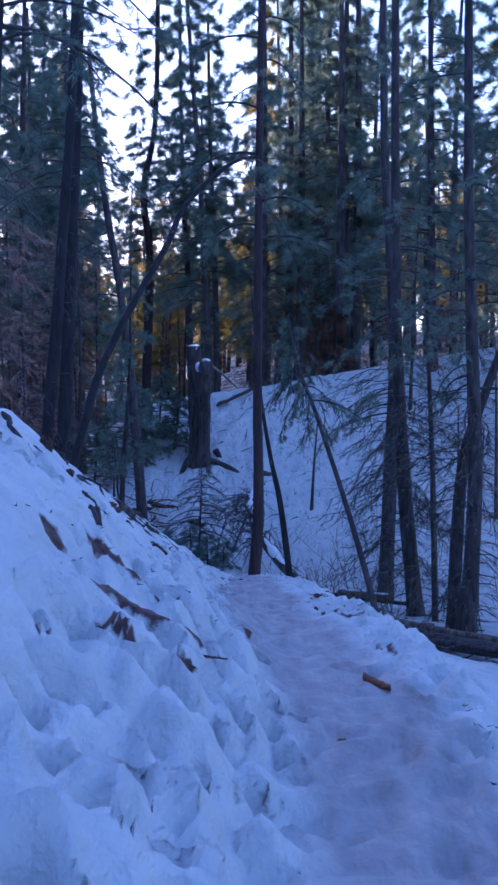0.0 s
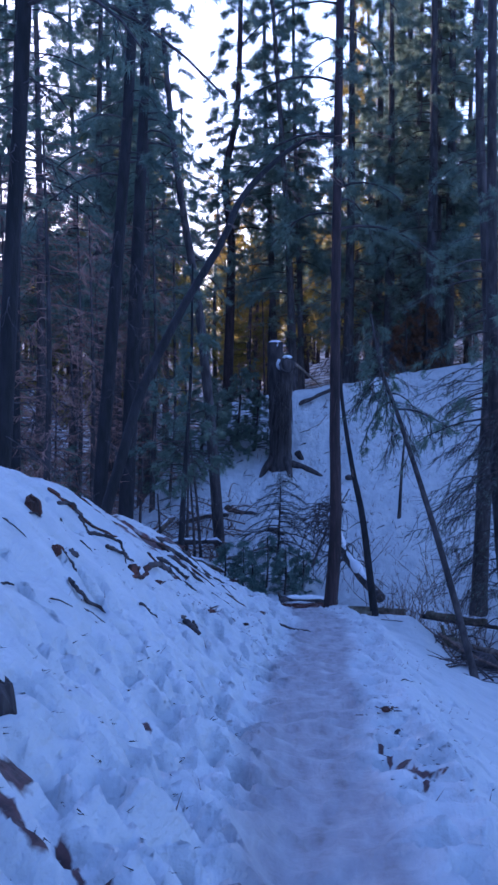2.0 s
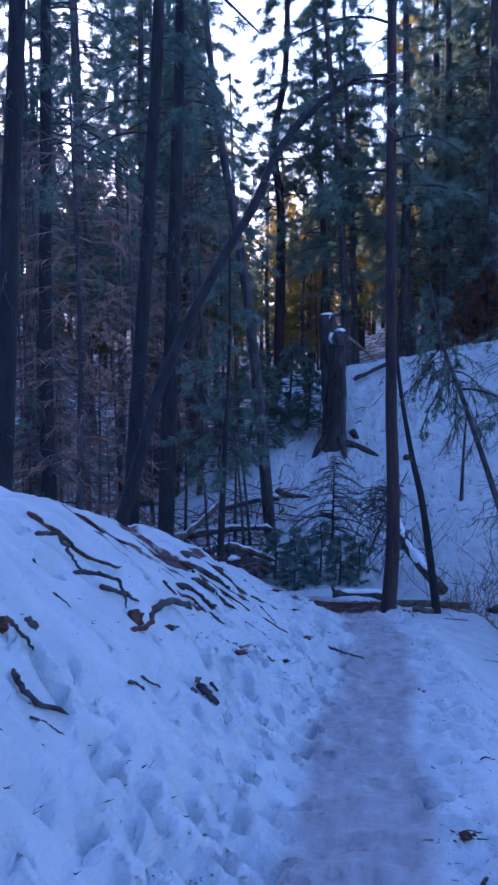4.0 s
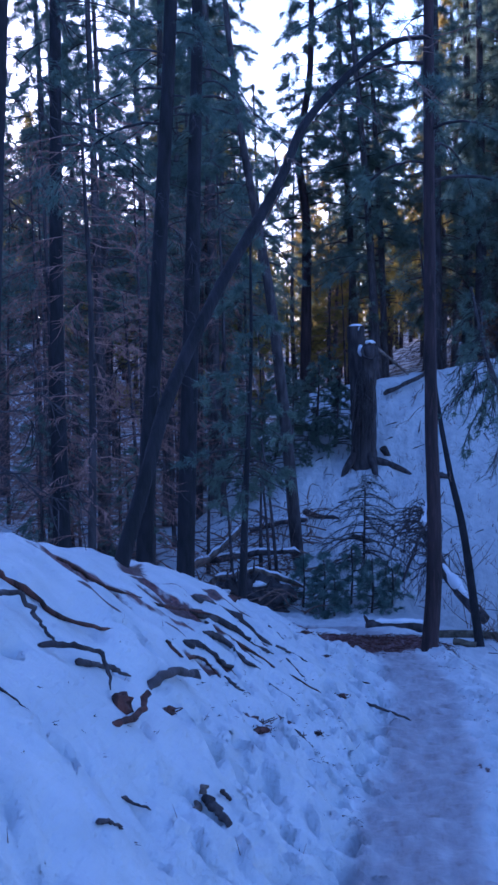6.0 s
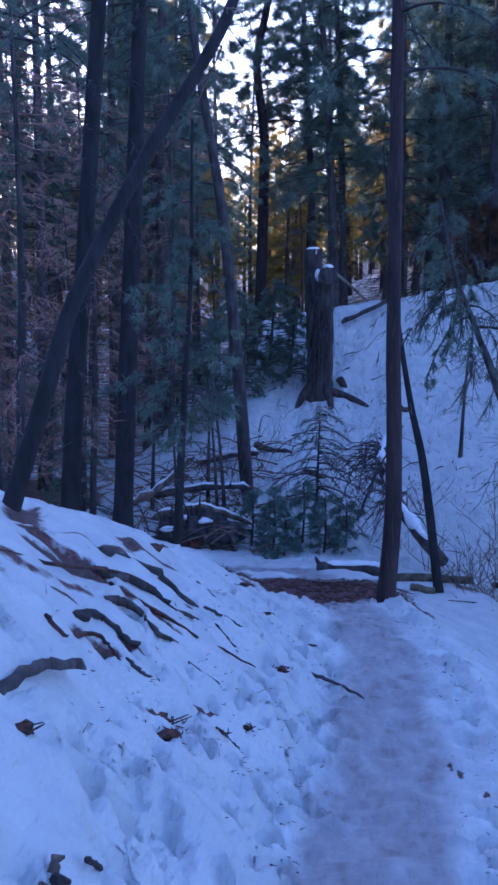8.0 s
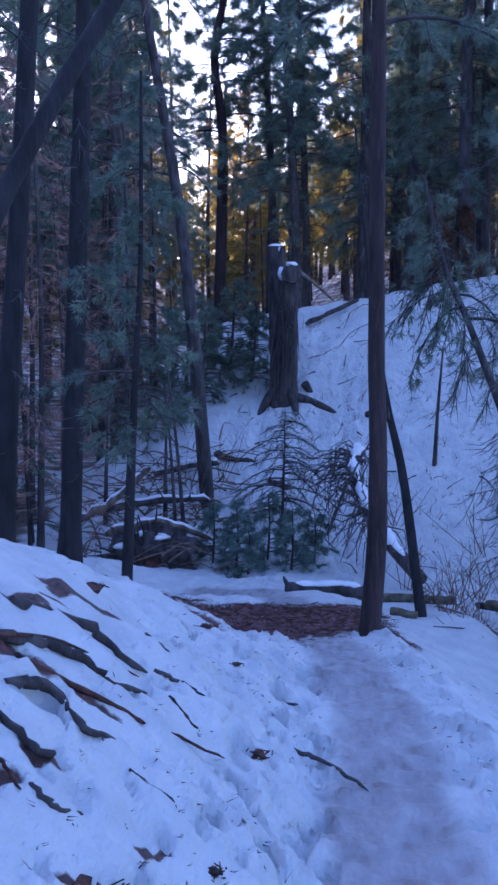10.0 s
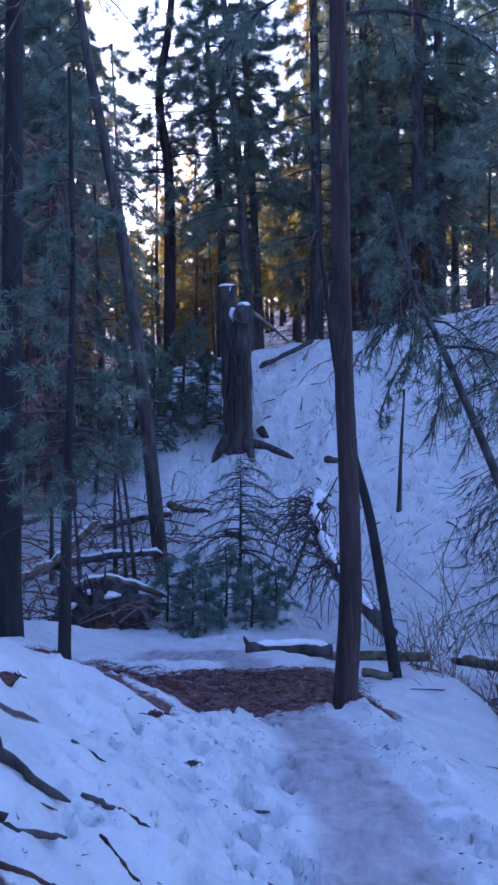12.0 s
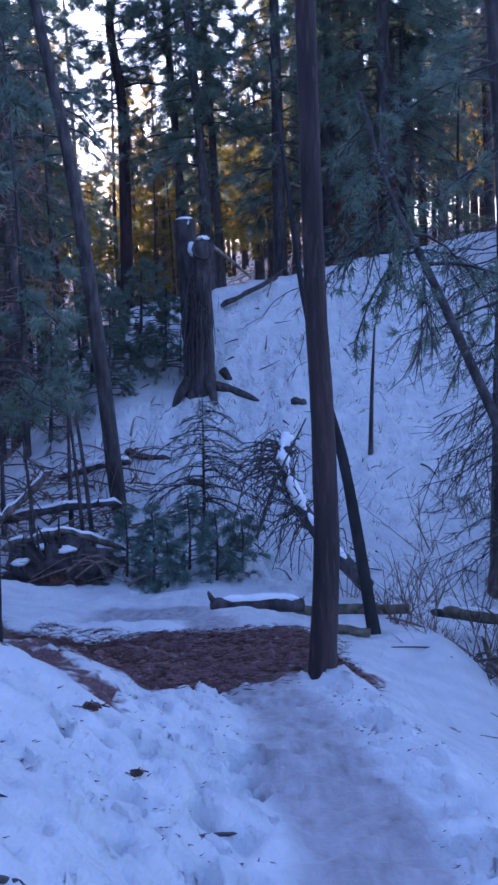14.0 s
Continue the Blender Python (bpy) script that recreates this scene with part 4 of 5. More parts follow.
def bare_shrub(x, y, seed, height=0.9, count=7):
    rng = np.random.RandomState(seed)
    s = Soup()
    g = ground_at(x, y)
    for k in range(count):
        d = np.array((rng.normal(0, 0.45), rng.normal(0, 0.25), 1.0)) * height * rng.uniform(0.6, 1.2)
        foot = np.array((x + rng.normal(0, 0.08), y + rng.normal(0, 0.08), g - 0.05))
        line = curve([foot, foot + d * 0.5 + (rng.normal(0, 0.06), 0, 0), foot + d], 7)
        s.tube(line, np.linspace(0.008, 0.003, 7), 4, cap=False)
        for t in range(4):
            i = rng.randint(2, 6)
            tip = line[i] + np.array((rng.normal(0, 0.2), rng.normal(0, 0.1), rng.uniform(0.05, 0.3))) * height
            s.tube([line[i], (line[i] + tip) / 2 + (0, 0, 0.02), tip], (0.004, 0.0035, 0.002), 3, cap=False)
    thing("bare_shrub", s, TWIG, "bare winter shrub with thin twigs in the snow", "shrub", "bare shrubs in the hollow")


for k, (x, y, h) in enumerate([(1.6, 27.2, 0.8), (2.1, 27.8, 1.0), (2.6, 26.8, 1.1), (1.9, 29.0, 1.1), (2.9, 28.6, 1.2), (2.4, 30.2, 0.9), (3.3, 26.0, 0.9), (1.3, 30.0, 0.9), (3.0, 24.6, 0.8),
                               (-3.5, 32.2, 0.9), (-2.6, 33.6, 0.9), (-4.2, 31.6, 1.0), (-2.3, 35.2, 0.9), (-3.0, 34.8, 1.0), (2.8, 32.5, 1.0), (3.6, 33.5, 1.1), (1.2, 33.0, 0.8)]):
    bare_shrub(x, y, 200 + k, h)


# ---- fallen wood ----
def fallen(name, xy, r, label, mat=None, sink=0.3, lift=0.0, taper=0.5, snow=0.0, category="log", seed=1, rough=0.2, sides=10, knots=0):
    """Wood lying along the ground through the places xy; snow: how thick a strip of snow lies on it."""
    rng = np.random.RandomState(seed)
    r *= 0.85 if r < 0.05 else 1.0
    line = curve([(x, y, 0) for x, y, *_ in xy], max(10, 5 * len(xy)))
    rise = np.interp(np.linspace(0, 1, len(line)), np.linspace(0, 1, len(xy)), [p[2] if len(p) > 2 else 0 for p in xy])
    rad = np.linspace(r, r * taper, len(line)) * rng.uniform(0.78, 1.16, len(line))
    if r < 0.06:
        line[1:-1, :2] += rng.normal(0, 0.4 * r, (len(line) - 2, 2))
    rad[0], rad[-1] = rad[0] * 0.6, rad[-1] * 0.35
    level = surface(line[:, 0], line[:, 1])
    wide = max(3, len(line) // 3)
    even = np.convolve(np.pad(level, wide, mode="reflect", reflect_type="odd"), np.ones(2 * wide + 1) / (2 * wide + 1), "same")[wide:-wide]
    if len(xy) == 2 or np.ptp(line[:, :2], axis=0).max() < 0.45:
        even = np.linspace(level[0], level[-1], len(line))
    line[:, 2] = even + 0.5 * max(0.0, float((level - even).max())) + rad * (1 - 2 * sink) + lift + rise + rng.uniform(-0.06, 0.06, len(line)) * r
    body = Soup()
    body.tube(line, rad, sides, rough, seed)
    if not snow and not knots:
        return thing(name, body, mat or WOOD, label, category)
    root = tagged(new(name), label, category)
    part("stem", body, mat or WOOD, root)
    for k in range(knots):
        i = rng.randint(1, len(line) - 1)
        s = Soup()
        d = np.array((rng.normal(0, 1), rng.normal(0, 1), rng.uniform(0.4, 1.2)))
        d *= rng.uniform(1.6, 3.2) * r / np.linalg.norm(d)
        s.tube([line[i], line[i] + d * 0.6, line[i] + d], (r * 0.3, r * 0.22, r * 0.14), 6, 0.1, k)
        part("branch_stub", s, mat or WOOD, root)
    if snow:
        s = Soup()
        a, b = sorted(rng.choice(np.arange(0, len(line)), 2, replace=False)) if len(line) > 30 else (0, len(line))
        cap = line[a:b + 1] + (0, 0, 0) + np.stack([0 * rad, 0 * rad, rad * 0.75 + snow * 0.3], -1)[a:b + 1]
        s.tube(cap, (rad[a:b + 1] * 0.5 + snow * 0.5) * np.r_[0.35, rng.uniform(0.75, 1.15, len(cap) - 2), 0.35], 9, 0.1, seed)
        part("snow", s, SNOW, root, "strip of snow along the top")
    return root

def straight_log(ends, r, label, mat, taper=0.85, snow=0.0, prongs=0, stubs=0, seed=1):
    """A straight trunk between two places, with a splintered end, stubs and a broken strip of snow."""
    rng = np.random.RandomState(seed)
    a, b = np.asarray(ends[0], float), np.asarray(ends[1], float)
    u = np.linspace(0, 1, 24)
    line = a + (b - a) * u[:, None] + np.stack([0 * u, 0 * u, 0.12 * r * np.sin(u * 9 + seed)], -1)
    rad = r * (1 + (taper - 1) * u) * rng.uniform(0.95, 1.06, 24)
    rad[0] *= 0.8
    root = tagged(new("fallen_log"), label, "log")
    s = Soup()
    s.tube(line, rad, 14, 0.1, seed)
    part("stem", s, mat, root)
    along = (b - a) / np.linalg.norm(b - a)
    for k in range(prongs):
        d = -along * rng.uniform(0.4, 1.3) * r + np.array((0, rng.normal(0, 0.3) * r, r * rng.uniform(1.0, 2.6)))
        s = Soup()
        s.tube([line[1] + (0, 0, r * 0.3), line[1] + d * 0.6, line[1] + d], (r * 0.35, r * 0.25, r * 0.05), 6, 0.15, k)
        part("splinter", s, mat, root)
    for k in range(stubs):
        i = rng.randint(2, 22)
        d = np.array((rng.normal(0, 1), rng.normal(0, 1), rng.uniform(0.5, 1.5)))
        d *= rng.uniform(1.6, 4.0) * r / np.linalg.norm(d)
        s = Soup()
        s.tube([line[i], line[i] + d * 0.6, line[i] + d * (1, 1, 0.9)], (r * 0.22, r * 0.16, r * 0.08), 6, 0.1, k)
        part("branch_stub", s, mat, root)
    if snow:
        s = Soup()
        drift = line[3:23] + np.stack([0 * rad, 0 * rad, rad * 0.88], -1)[3:23]
        s.tube(drift, np.r_[0.3, 0.7, 1 + 0.1 * np.sin(np.arange(16) * 0.8 + seed), 0.7, 0.3] * (0.4 * rad[3:23] + 0.3 * snow), 10, 0.12, seed)
        part("snow", s, SNOW, root, "uneven strip of snow along the top")
    return root


straight_log([(-0.71, 27.2, -2.42), (0.45, 27.45, -2.5)], 0.105, "short dark log with splintered end and snow on top", BARK_DARK, 0.9, 0.07, 4, seed=2)
straight_log([(0.1, 27.8, -2.66), (1.85, 27.9, -2.72)], 0.075, "pale mossy log lying across the hollow", MOSS, 0.9, 0.0, 0, 2, seed=3)
straight_log([(2.3, 27.7, -2.72), (3.3, 26.3, -2.62)], 0.07, "pale mossy log lying below the spruces", MOSS, 0.9, 0.02, 0, 2, seed=4)
straight_log([(0.72, 25.1, -2.23), (1.06, 25.0, -2.27)], 0.055, "short piece of pale log in the snow", MOSS, 0.9, seed=5)
straight_log([(2.6, 25.25, -2.86), (5.3, 20.75, -2.66)], 0.085, "long pale weathered log lying on a thicker one", WOOD, 0.95, 0.0, 2, 5, seed=6)
straight_log([(2.75, 24.6, -2.94), (5.2, 20.2, -2.74)], 0.15, "thick dark fallen log below the spruces", BARK, 0.9, 0.0, 2, 7, seed=7)
straight_log([(2.2, 28.2, -2.86), (3.9, 26.9, -2.88)], 0.05, "thin dark log leaning by the spruce trunks", BARK_DARK, 0.8, 0.0, 0, 3, seed=8)
straight_log([(2.47, 25.65, -2.84), (2.75, 25.28, -2.9)], 0.11, "short mossy stump end beside the fallen logs", MOSS, 1.0, 0.0, 4, 3, seed=9)
straight_log([(3.2, 23.0, -2.85), (4.8, 20.6, -2.68)], 0.06, "dead limb lying against the thick log", BARK_DARK, 0.6, 0.0, 0, 9, seed=10)
fallen("fallen_branch", [(2.2, 24.4), (3.2, 23.5), (4.4, 22.6)], 0.035, "thin dead branch among the fallen logs", TWIG, 0.0, 0.12, knots=5, seed=7, category="branch")
fallen("fallen_log", [(-0.65, 41.0), (0.0, 41.2, 0.1), (0.7, 41.5, 0.15)], 0.07, "thin dark log lying along the ridge", BARK_DARK, 0.1, 0.05, taper=0.8, seed=8)
fallen("fallen_log", [(-2.55, 36.0, 0.1), (-2.1, 35.9), (-1.65, 35.8)], 0.1, "dark broken log half buried in the slope", BARK_DARK, 0.35, taper=0.5, seed=9)
fallen("fallen_log", [(0.75, 37.2), (1.05, 37.1)], 0.09, "dark chunk of wood on the snowy slope", BARK_DARK, 0.2, taper=0.7, seed=10)
fallen("fallen_log", [(-1.35, 34.9), (-1.05, 34.7), (-0.85, 34.6)], 0.07, "dark chunk of wood on the snowy slope", BARK_DARK, 0.25, taper=0.7, seed=11)
fallen("fallen_log", [(-5.2, 32.5, 0.3), (-4.4, 33.0, 0.45), (-3.6, 33.6, 0.9)], 0.09, "pale snow-dusted log propped in the debris", WOOD, 0.0, 0.1, snow=0.01, taper=0.7, seed=12)
fallen("fallen_log", [(-4.6, 33.4, 0.3), (-3.4, 33.2, 0.35), (-2.4, 33.4, 0.25)], 0.085, "dark log lying across the debris", BARK_DARK, 0.0, 0.1, snow=0.015, taper=0.7, knots=3, seed=13)
fallen("fallen_log", [(-4.2, 31.9, 0.3), (-3.2, 31.7, 0.55), (-2.2, 31.9, 0.15)], 0.08, "snow-dusted log across the root plate", WOOD, 0.0, 0.1, snow=0.02, taper=0.7, knots=3, seed=14)
fallen("fallen_log", [(-3.8, 35.6, 0.1), (-3.0, 35.3, 0.2), (-2.4, 35.5, 0.1)], 0.09, "dark log on the slope below the pines", BARK_DARK, 0.1, snow=0.05, taper=0.7, seed=15)
fallen("fallen_branch", [(1.45, 27.0), (1.9, 25.8), (2.3, 24.6), (2.5, 23.6)], 0.018, "long thin fallen branch with short stubs on the snow", TWIG, 0.0, 0.03, taper=0.7, knots=8, seed=16, category="branch")


def snowy_windfall():
    """The snow-laden fallen trunk and its brush in the hollow."""
    root = tagged(new("windfall_tree"), "fallen trunk bent under snow with a tangle of dead branches", "dead tree")
    line = curve([(0.5, 32.0, -0.85), (0.36, 31.6, -1.05), (0.42, 31.2, -1.3), (0.6, 30.6, -1.75), (0.95, 29.8, -2.2), (1.4, 28.9, -2.62)], 30)
    s = Soup()
    s.tube(line, np.linspace(0.1, 0.12, 30), 10, 0.12, 1)
    part("trunk", s, BARK_DARK, root)
    rng = np.random.RandomState(8)
    s = Soup()
    swell = 0.075 + 0.04 * np.sin(np.arange(29) * 0.9) + 0.02 * np.sin(np.arange(29) * 2.3)
    swell[[0, -1]] *= 0.4
    s.tube(line[:29] + (0, -0.04, 0.07), swell, 12, 0.1, 3)
    part("snow", s, SNOW, root, "thick strip of snow along the trunk")
    s = Soup()
    for k in range(150):
        a = line[rng.randint(0, 22)] + rng.normal(0, 0.08, 3) * (1, 1, 0.5) - (0, 0, 0.05)
        out, fall = rng.normal(-0.38, 0.42), rng.uniform(-0.15, 0.9)
        deep = rng.normal(-0.15, 0.3)
        crook = rng.normal(0, 0.1, (2, 3))
        pts = [a, a + (out * 0.4, deep * 0.4, rng.uniform(-0.05, 0.18)) + crook[0], a + (out * 0.85, deep * 0.8, -0.35 * fall) + crook[1], a + (out * (0.9 + 0.25 * rng.rand()), deep, -fall)]
        pts[3][2] = max(pts[3][2], ground_at(pts[3][0], pts[3][1]) + 0.02)
        s.tube(curve(pts, 8), np.linspace(0.011, 0.0035, 8) * rng.uniform(0.5, 1.5), 4, cap=False)
    tagged(part("brush", s, BARK, root, "tangle of thin dead branches"), kind="stuff")
    s = Soup()
    s.tube(curve([(-0.1, 30.6, -2.2), (0.25, 30.9, -1.35), (0.75, 31.2, -0.45)], 12), np.linspace(0.025, 0.012, 12), 6, 0.1)
    part("branch", s, BARK_DARK, root, "dark straight branch standing out of the tangle")


snowy_windfall()


def root_plate():
    """The upturned root mass with soil at the foot of the debris."""
    rng = np.random.RandomState(21)
    x, y = -3.35, 31.3
    g = ground_at(x, y)
    root = tagged(new("root_plate"), "upturned root mass with dark and reddish soil", "root plate")
    root.location = (x, y, g)
    s = Soup()
    s.lump((0.05, 0, 0.18), (0.75, 0.4, 0.5), rng, 0.45, 14, 22)
    part("soil_mass", s, BARK_DARK, root)
    s = Soup()
    s.lump((0.1, -0.3, 0.12), (0.22, 0.12, 0.2), rng, 0.3, 8, 12)
    part("red_soil", s, ROT, root, "reddish patch of rotten wood")
    for k in range(26):
        a = rng.uniform(0, 2 * np.pi)
        p = np.array((0.5 * math.cos(a), -0.2, 0.3 + 0.4 * math.sin(a)))
        q = p * rng.uniform(1.25, 1.9) + (0, rng.uniform(-0.4, 0), 0)
        q[2] = max(q[2], 0.0)
        s = Soup()
        s.tube(curve([p * 0.6, p + rng.normal(0, 0.05, 3), q], 7), np.linspace(0.04, 0.012, 7), 6, 0.1, k)
        part("root", s, BARK_DARK, root)
    for c, size in (((0.25, -0.12, 0.62), (0.2, 0.16, 0.06)), ((-0.45, -0.15, 0.46), (0.16, 0.2, 0.06)), ((-0.12, -0.1, 0.68), (0.13, 0.14, 0.05))):
        s = Soup()
        s.lump(c, size, rng, 0.2, 7, 12)
        part("snow", s, SNOW, root, "patch of snow")


root_plate()


def debris():
    """Dead branches heaped in the hollow, too many to count."""
    rng = np.random.RandomState(33)
    s = Soup()
    for k in range(260):
        x, y = rng.uniform(-5.2, -1.9), rng.uniform(30.6, 36.5)
        a = np.array((x, y, ground_at(x, y) + abs(rng.normal(0, 0.12))))
        turn, size = rng.uniform(0, 2 * np.pi), rng.uniform(0.3, 1.3)
        b = a + np.array((math.cos(turn) * size, math.sin(turn) * size * 0.7, rng.normal(0.08, 0.22) * size))
        b[2] = max(b[2], ground_at(b[0], b[1]) + 0.02)
        s.tube(curve([a, (a + b) / 2 + rng.normal(0, 0.07, 3) + (0, 0, rng.uniform(0, 0.2)), b], 6), np.linspace(0.016, 0.005, 6) * rng.uniform(0.5, 1.6), 4, cap=False)
    thing("brush_heap", s, TWIG, "heaped dead branches lying in the snowy hollow", "brush", kind="stuff")


debris()


def slope_twigs():
    """Dead twigs and small branches strewn over the far snowy slope."""
    rng = np.random.RandomState(35)
    s = Soup()
    for k in range(90):
        x, y = rng.uniform(-2.6, 5.2), rng.uniform(31.0, 42.0)
        a = np.array((x, y, float(surface(x, y)) + 0.01))
        turn, size = rng.uniform(0, 2 * np.pi), rng.uniform(0.1, 0.7) ** 1.3
        b = a + np.array((math.cos(turn) * size, math.sin(turn) * size, 0))
        b[2] = float(surface(b[0], b[1])) + rng.uniform(0.01, 0.12) * size
        s.tube(curve([a, (a + b) / 2 + rng.normal(0, 0.04, 3) * size + (0, 0, 0.05 * size), b], 5), np.linspace(0.014, 0.005, 5) * rng.uniform(0.6, 1.5), 4, cap=False)
    for k in range(110):
        x, y = rng.uniform(2.0, 5.2), rng.uniform(20.5, 26.5)
        a = np.array((x, y, float(surface(x, y)) + rng.uniform(0.0, 0.15)))
        turn, size = rng.uniform(0, 2 * np.pi), rng.uniform(0.3, 1.1)
        b = a + np.array((math.cos(turn) * size, math.sin(turn) * size, rng.uniform(-0.05, 0.25) * size))
        b[2] = max(b[2], float(surface(b[0], b[1])) + 0.01)
        s.tube(curve([a, (a + b) / 2 + rng.normal(0, 0.06, 3) * size + (0, 0, 0.06 * size), b], 6), np.linspace(0.013, 0.004, 6) * rng.uniform(0.6, 1.5), 4, cap=False)
    thing("twig_litter", s, BARK, "dead twigs strewn over the snowy slope", "twigs", kind="stuff")


slope_twigs()


def bank_flecks():
    """Bark flakes, cone scales and needles strewn over the snow beside the trail."""
    rng = np.random.RandomState(36)
    p, w = [], []
    for k in range(2600):
        y = rng.uniform(3.4, 20)
        side = rng.rand() < 0.62
        x = float(tread_middle(y)) + (-0.3 - abs(rng.normal(0, 0.5)) if side else 0.3 + abs(rng.normal(0, 0.3)))
        if value_noise(np.array([x * 1.7]), np.array([y * 1.1]), 20)[0] + 0.4 * rng.normal() < 0.25:
            continue
        p.append((x, y, float(surface(x, y)) + 0.002))
        w.append((rng.normal(0.5, 0.6), rng.normal(-0.6, 0.6), 0.12))
    s = Soup()
    s.blades(p, w, rng, 2, 0.028, 0.0024, 0.25)
    thing("bark_flecks", s, BARK_DARK, "dark bark flecks and needles strewn on the snow", "litter", kind="stuff", smooth=False)


bank_flecks()

# ---- roots, sticks and stones on the bank ----
for k, (xy, r) in enumerate([
        ([(-1.73, 11.94), (-1.57, 12.35), (-1.35, 13.0), (-1.14, 13.9), (-0.92, 14.4)], 0.02),
        ([(-0.9, 14.73), (-0.78, 14.75), (-0.66, 14.72)], 0.025),
        ([(-1.4, 14.1), (-1.15, 14.42), (-0.9, 14.52)], 0.05),
        ([(-1.67, 10.64), (-1.52, 10.8), (-1.4, 11.0), (-1.25, 11.5)], 0.03),
        ([(-1.0, 15.15), (-0.9, 15.34)], 0.014),
        ([(-1.3, 13.45), (-1.17, 13.77), (-1.05, 13.91), (-0.96, 13.95), (-0.85, 14.16)], 0.045),
        ([(-1.19, 13.34), (-1.04, 13.5), (-0.9, 13.69), (-0.73, 13.88), (-0.52, 14.1)], 0.022),
        ([(-1.17, 12.5), (-1.12, 12.79), (-1.01, 12.75), (-0.94, 12.76)], 0.045),
        ([(-1.15, 13.03), (-1.08, 13.33), (-0.92, 13.18), (-0.84, 13.33)], 0.036),
        ([(-1.19, 12.09), (-1.11, 12.11), (-1.08, 12.48), (-1.02, 12.51), (-0.95, 12.43)], 0.02),
        ([(-0.94, 12.5), (-0.87, 12.48), (-0.81, 12.59)], 0.02), ([(-0.77, 13.19), (-0.61, 13.15)], 0.014), ([(-0.79, 14.41), (-0.64, 14.27)], 0.014)]):
    fallen("tree_root", xy, r * 0.8, "dark tree root running down the bank through snow", BARK_DARK if k % 3 else ROT, 0.68, taper=0.4, category="root", seed=40 + k, rough=0.3, sides=8)
fallen("fallen_branch", [(-0.27, 15.25, 0.02), (-0.1, 15.2, 0.01), (0.09, 14.6)], 0.018, "dark crooked stick beside the trail", BARK_DARK, 0.1, category="branch", seed=60)
fallen("fallen_branch", [(-1.33, 10.3), (-1.23, 10.46, 0.04), (-1.15, 10.6, 0.05), (-1.11, 10.54, 0.0)], 0.016, "mossy crooked branch poking from the snow", BARK_DARK, 0.1, category="branch", seed=61)
fallen("fallen_branch", [(-1.06, 11.05, -0.03), (-1.0, 11.35, 0.05), (-0.95, 11.75, 0.08)], 0.026, "thick mossy broken branch poking from the snow", BARK, 0.1, taper=0.9, category="branch", seed=62)
fallen("fallen_branch", [(-1.01, 10.12, -0.03), (-0.96, 10.42, 0.03), (-0.97, 10.6, 0.1)], 0.02, "reddish broken branch curving out of the snow", ROT, 0.1, taper=0.8, category="branch", seed=63)
fallen("fallen_branch", [(-1.55, 10.35), (-1.45, 10.45, 0.07), (-1.41, 10.55, 0.02), (-1.36, 10.6, 0)], 0.018, "dark looped branch on the bank", BARK_DARK, 0.1, category="branch", seed=64)
fallen("fallen_branch", [(-0.72, 10.12), (-0.67, 10.3, 0.01)], 0.022, "short dark stick in the snow", WOOD, 0.1, category="branch", taper=0.8, seed=65)
fallen("fallen_branch", [(-0.68, 10.2), (-0.62, 10.15, 0.01), (-0.57, 10.1)], 0.026, "short dark stick in the snow", BARK_DARK, 0.2, category="branch", taper=0.8, seed=66)
fallen("fallen_branch", [(-0.86, 9.66), (-0.79, 9.79)], 0.01, "thin twig in the snow", BARK_DARK, 0.2, category="branch", seed=67)
fallen("fallen_branch", [(-1.0, 8.15), (-0.92, 8.05, 0.03), (-0.85, 8.3)], 0.016, "forked dark twig in the snow", BARK_DARK, 0.1, category="branch", seed=68, knots=2)
fallen("fallen_branch", [(-1.24, 10.5), (-1.18, 10.7, 0.02), (-1.12, 10.95)], 0.02, "dark stick in the snow", BARK_DARK, 0.2, category="branch", seed=69)
fallen("fallen_branch", [(-0.12, 4.1), (-0.06, 4.18, 0.02), (0.0, 4.3, 0.03)], 0.006, "thin dead twig at the edge of the trail", BARK_DARK, 0.1, category="branch", seed=70, knots=2)
fallen("fallen_branch", [(-0.42, 16.35), (-0.27, 16.48)], 0.013, "short dark stick beside the trail", BARK_DARK, 0.2, category="branch", seed=71)
fallen("fallen_branch", [(-1.45, 7.75), (-1.28, 7.47, 0.02), (-1.12, 7.1)], 0.03, "dark root on the brow of the bank", BARK_DARK, 0.3, category="branch", seed=72)
for k, (x, y) in enumerate([(-1.31, 8.07), (-1.33, 8.7), (-1.12, 8.45), (-0.91, 8.03), (-1.05, 7.05), (-0.64, 10.4), (-1.2, 9.4), (-1.4, 9.8), (-0.8, 9.1), (-0.95, 7.5), (0.5, 7.75), (0.6, 8.3), (0.75, 10.4), (-0.55, 12.5)]):
    a = 0.4 + 1.3 * ((k * 37) % 10) / 10
    fallen("fallen_branch", [(x, y), (x + 0.05 * math.cos(a), y + 0.08 * math.sin(a), 0.01), (x + 0.11 * math.cos(a), y + 0.16 * math.sin(a))], 0.006 + 0.003 * (k % 3),
           "short dark twig in the snow", BARK_DARK, 0.15, category="branch", seed=90 + k, sides=6)


def stone(x, y, size, label, mat, seed, lift=0.0):
    rng = np.random.RandomState(seed)
    s = Soup()
    s.lump((x, y, float(surface(x, y)) + size[2] * 0.25 + lift), size, rng, 0.3, 7, 9)
    thing("rock", s, mat, label, "rock", smooth=False)


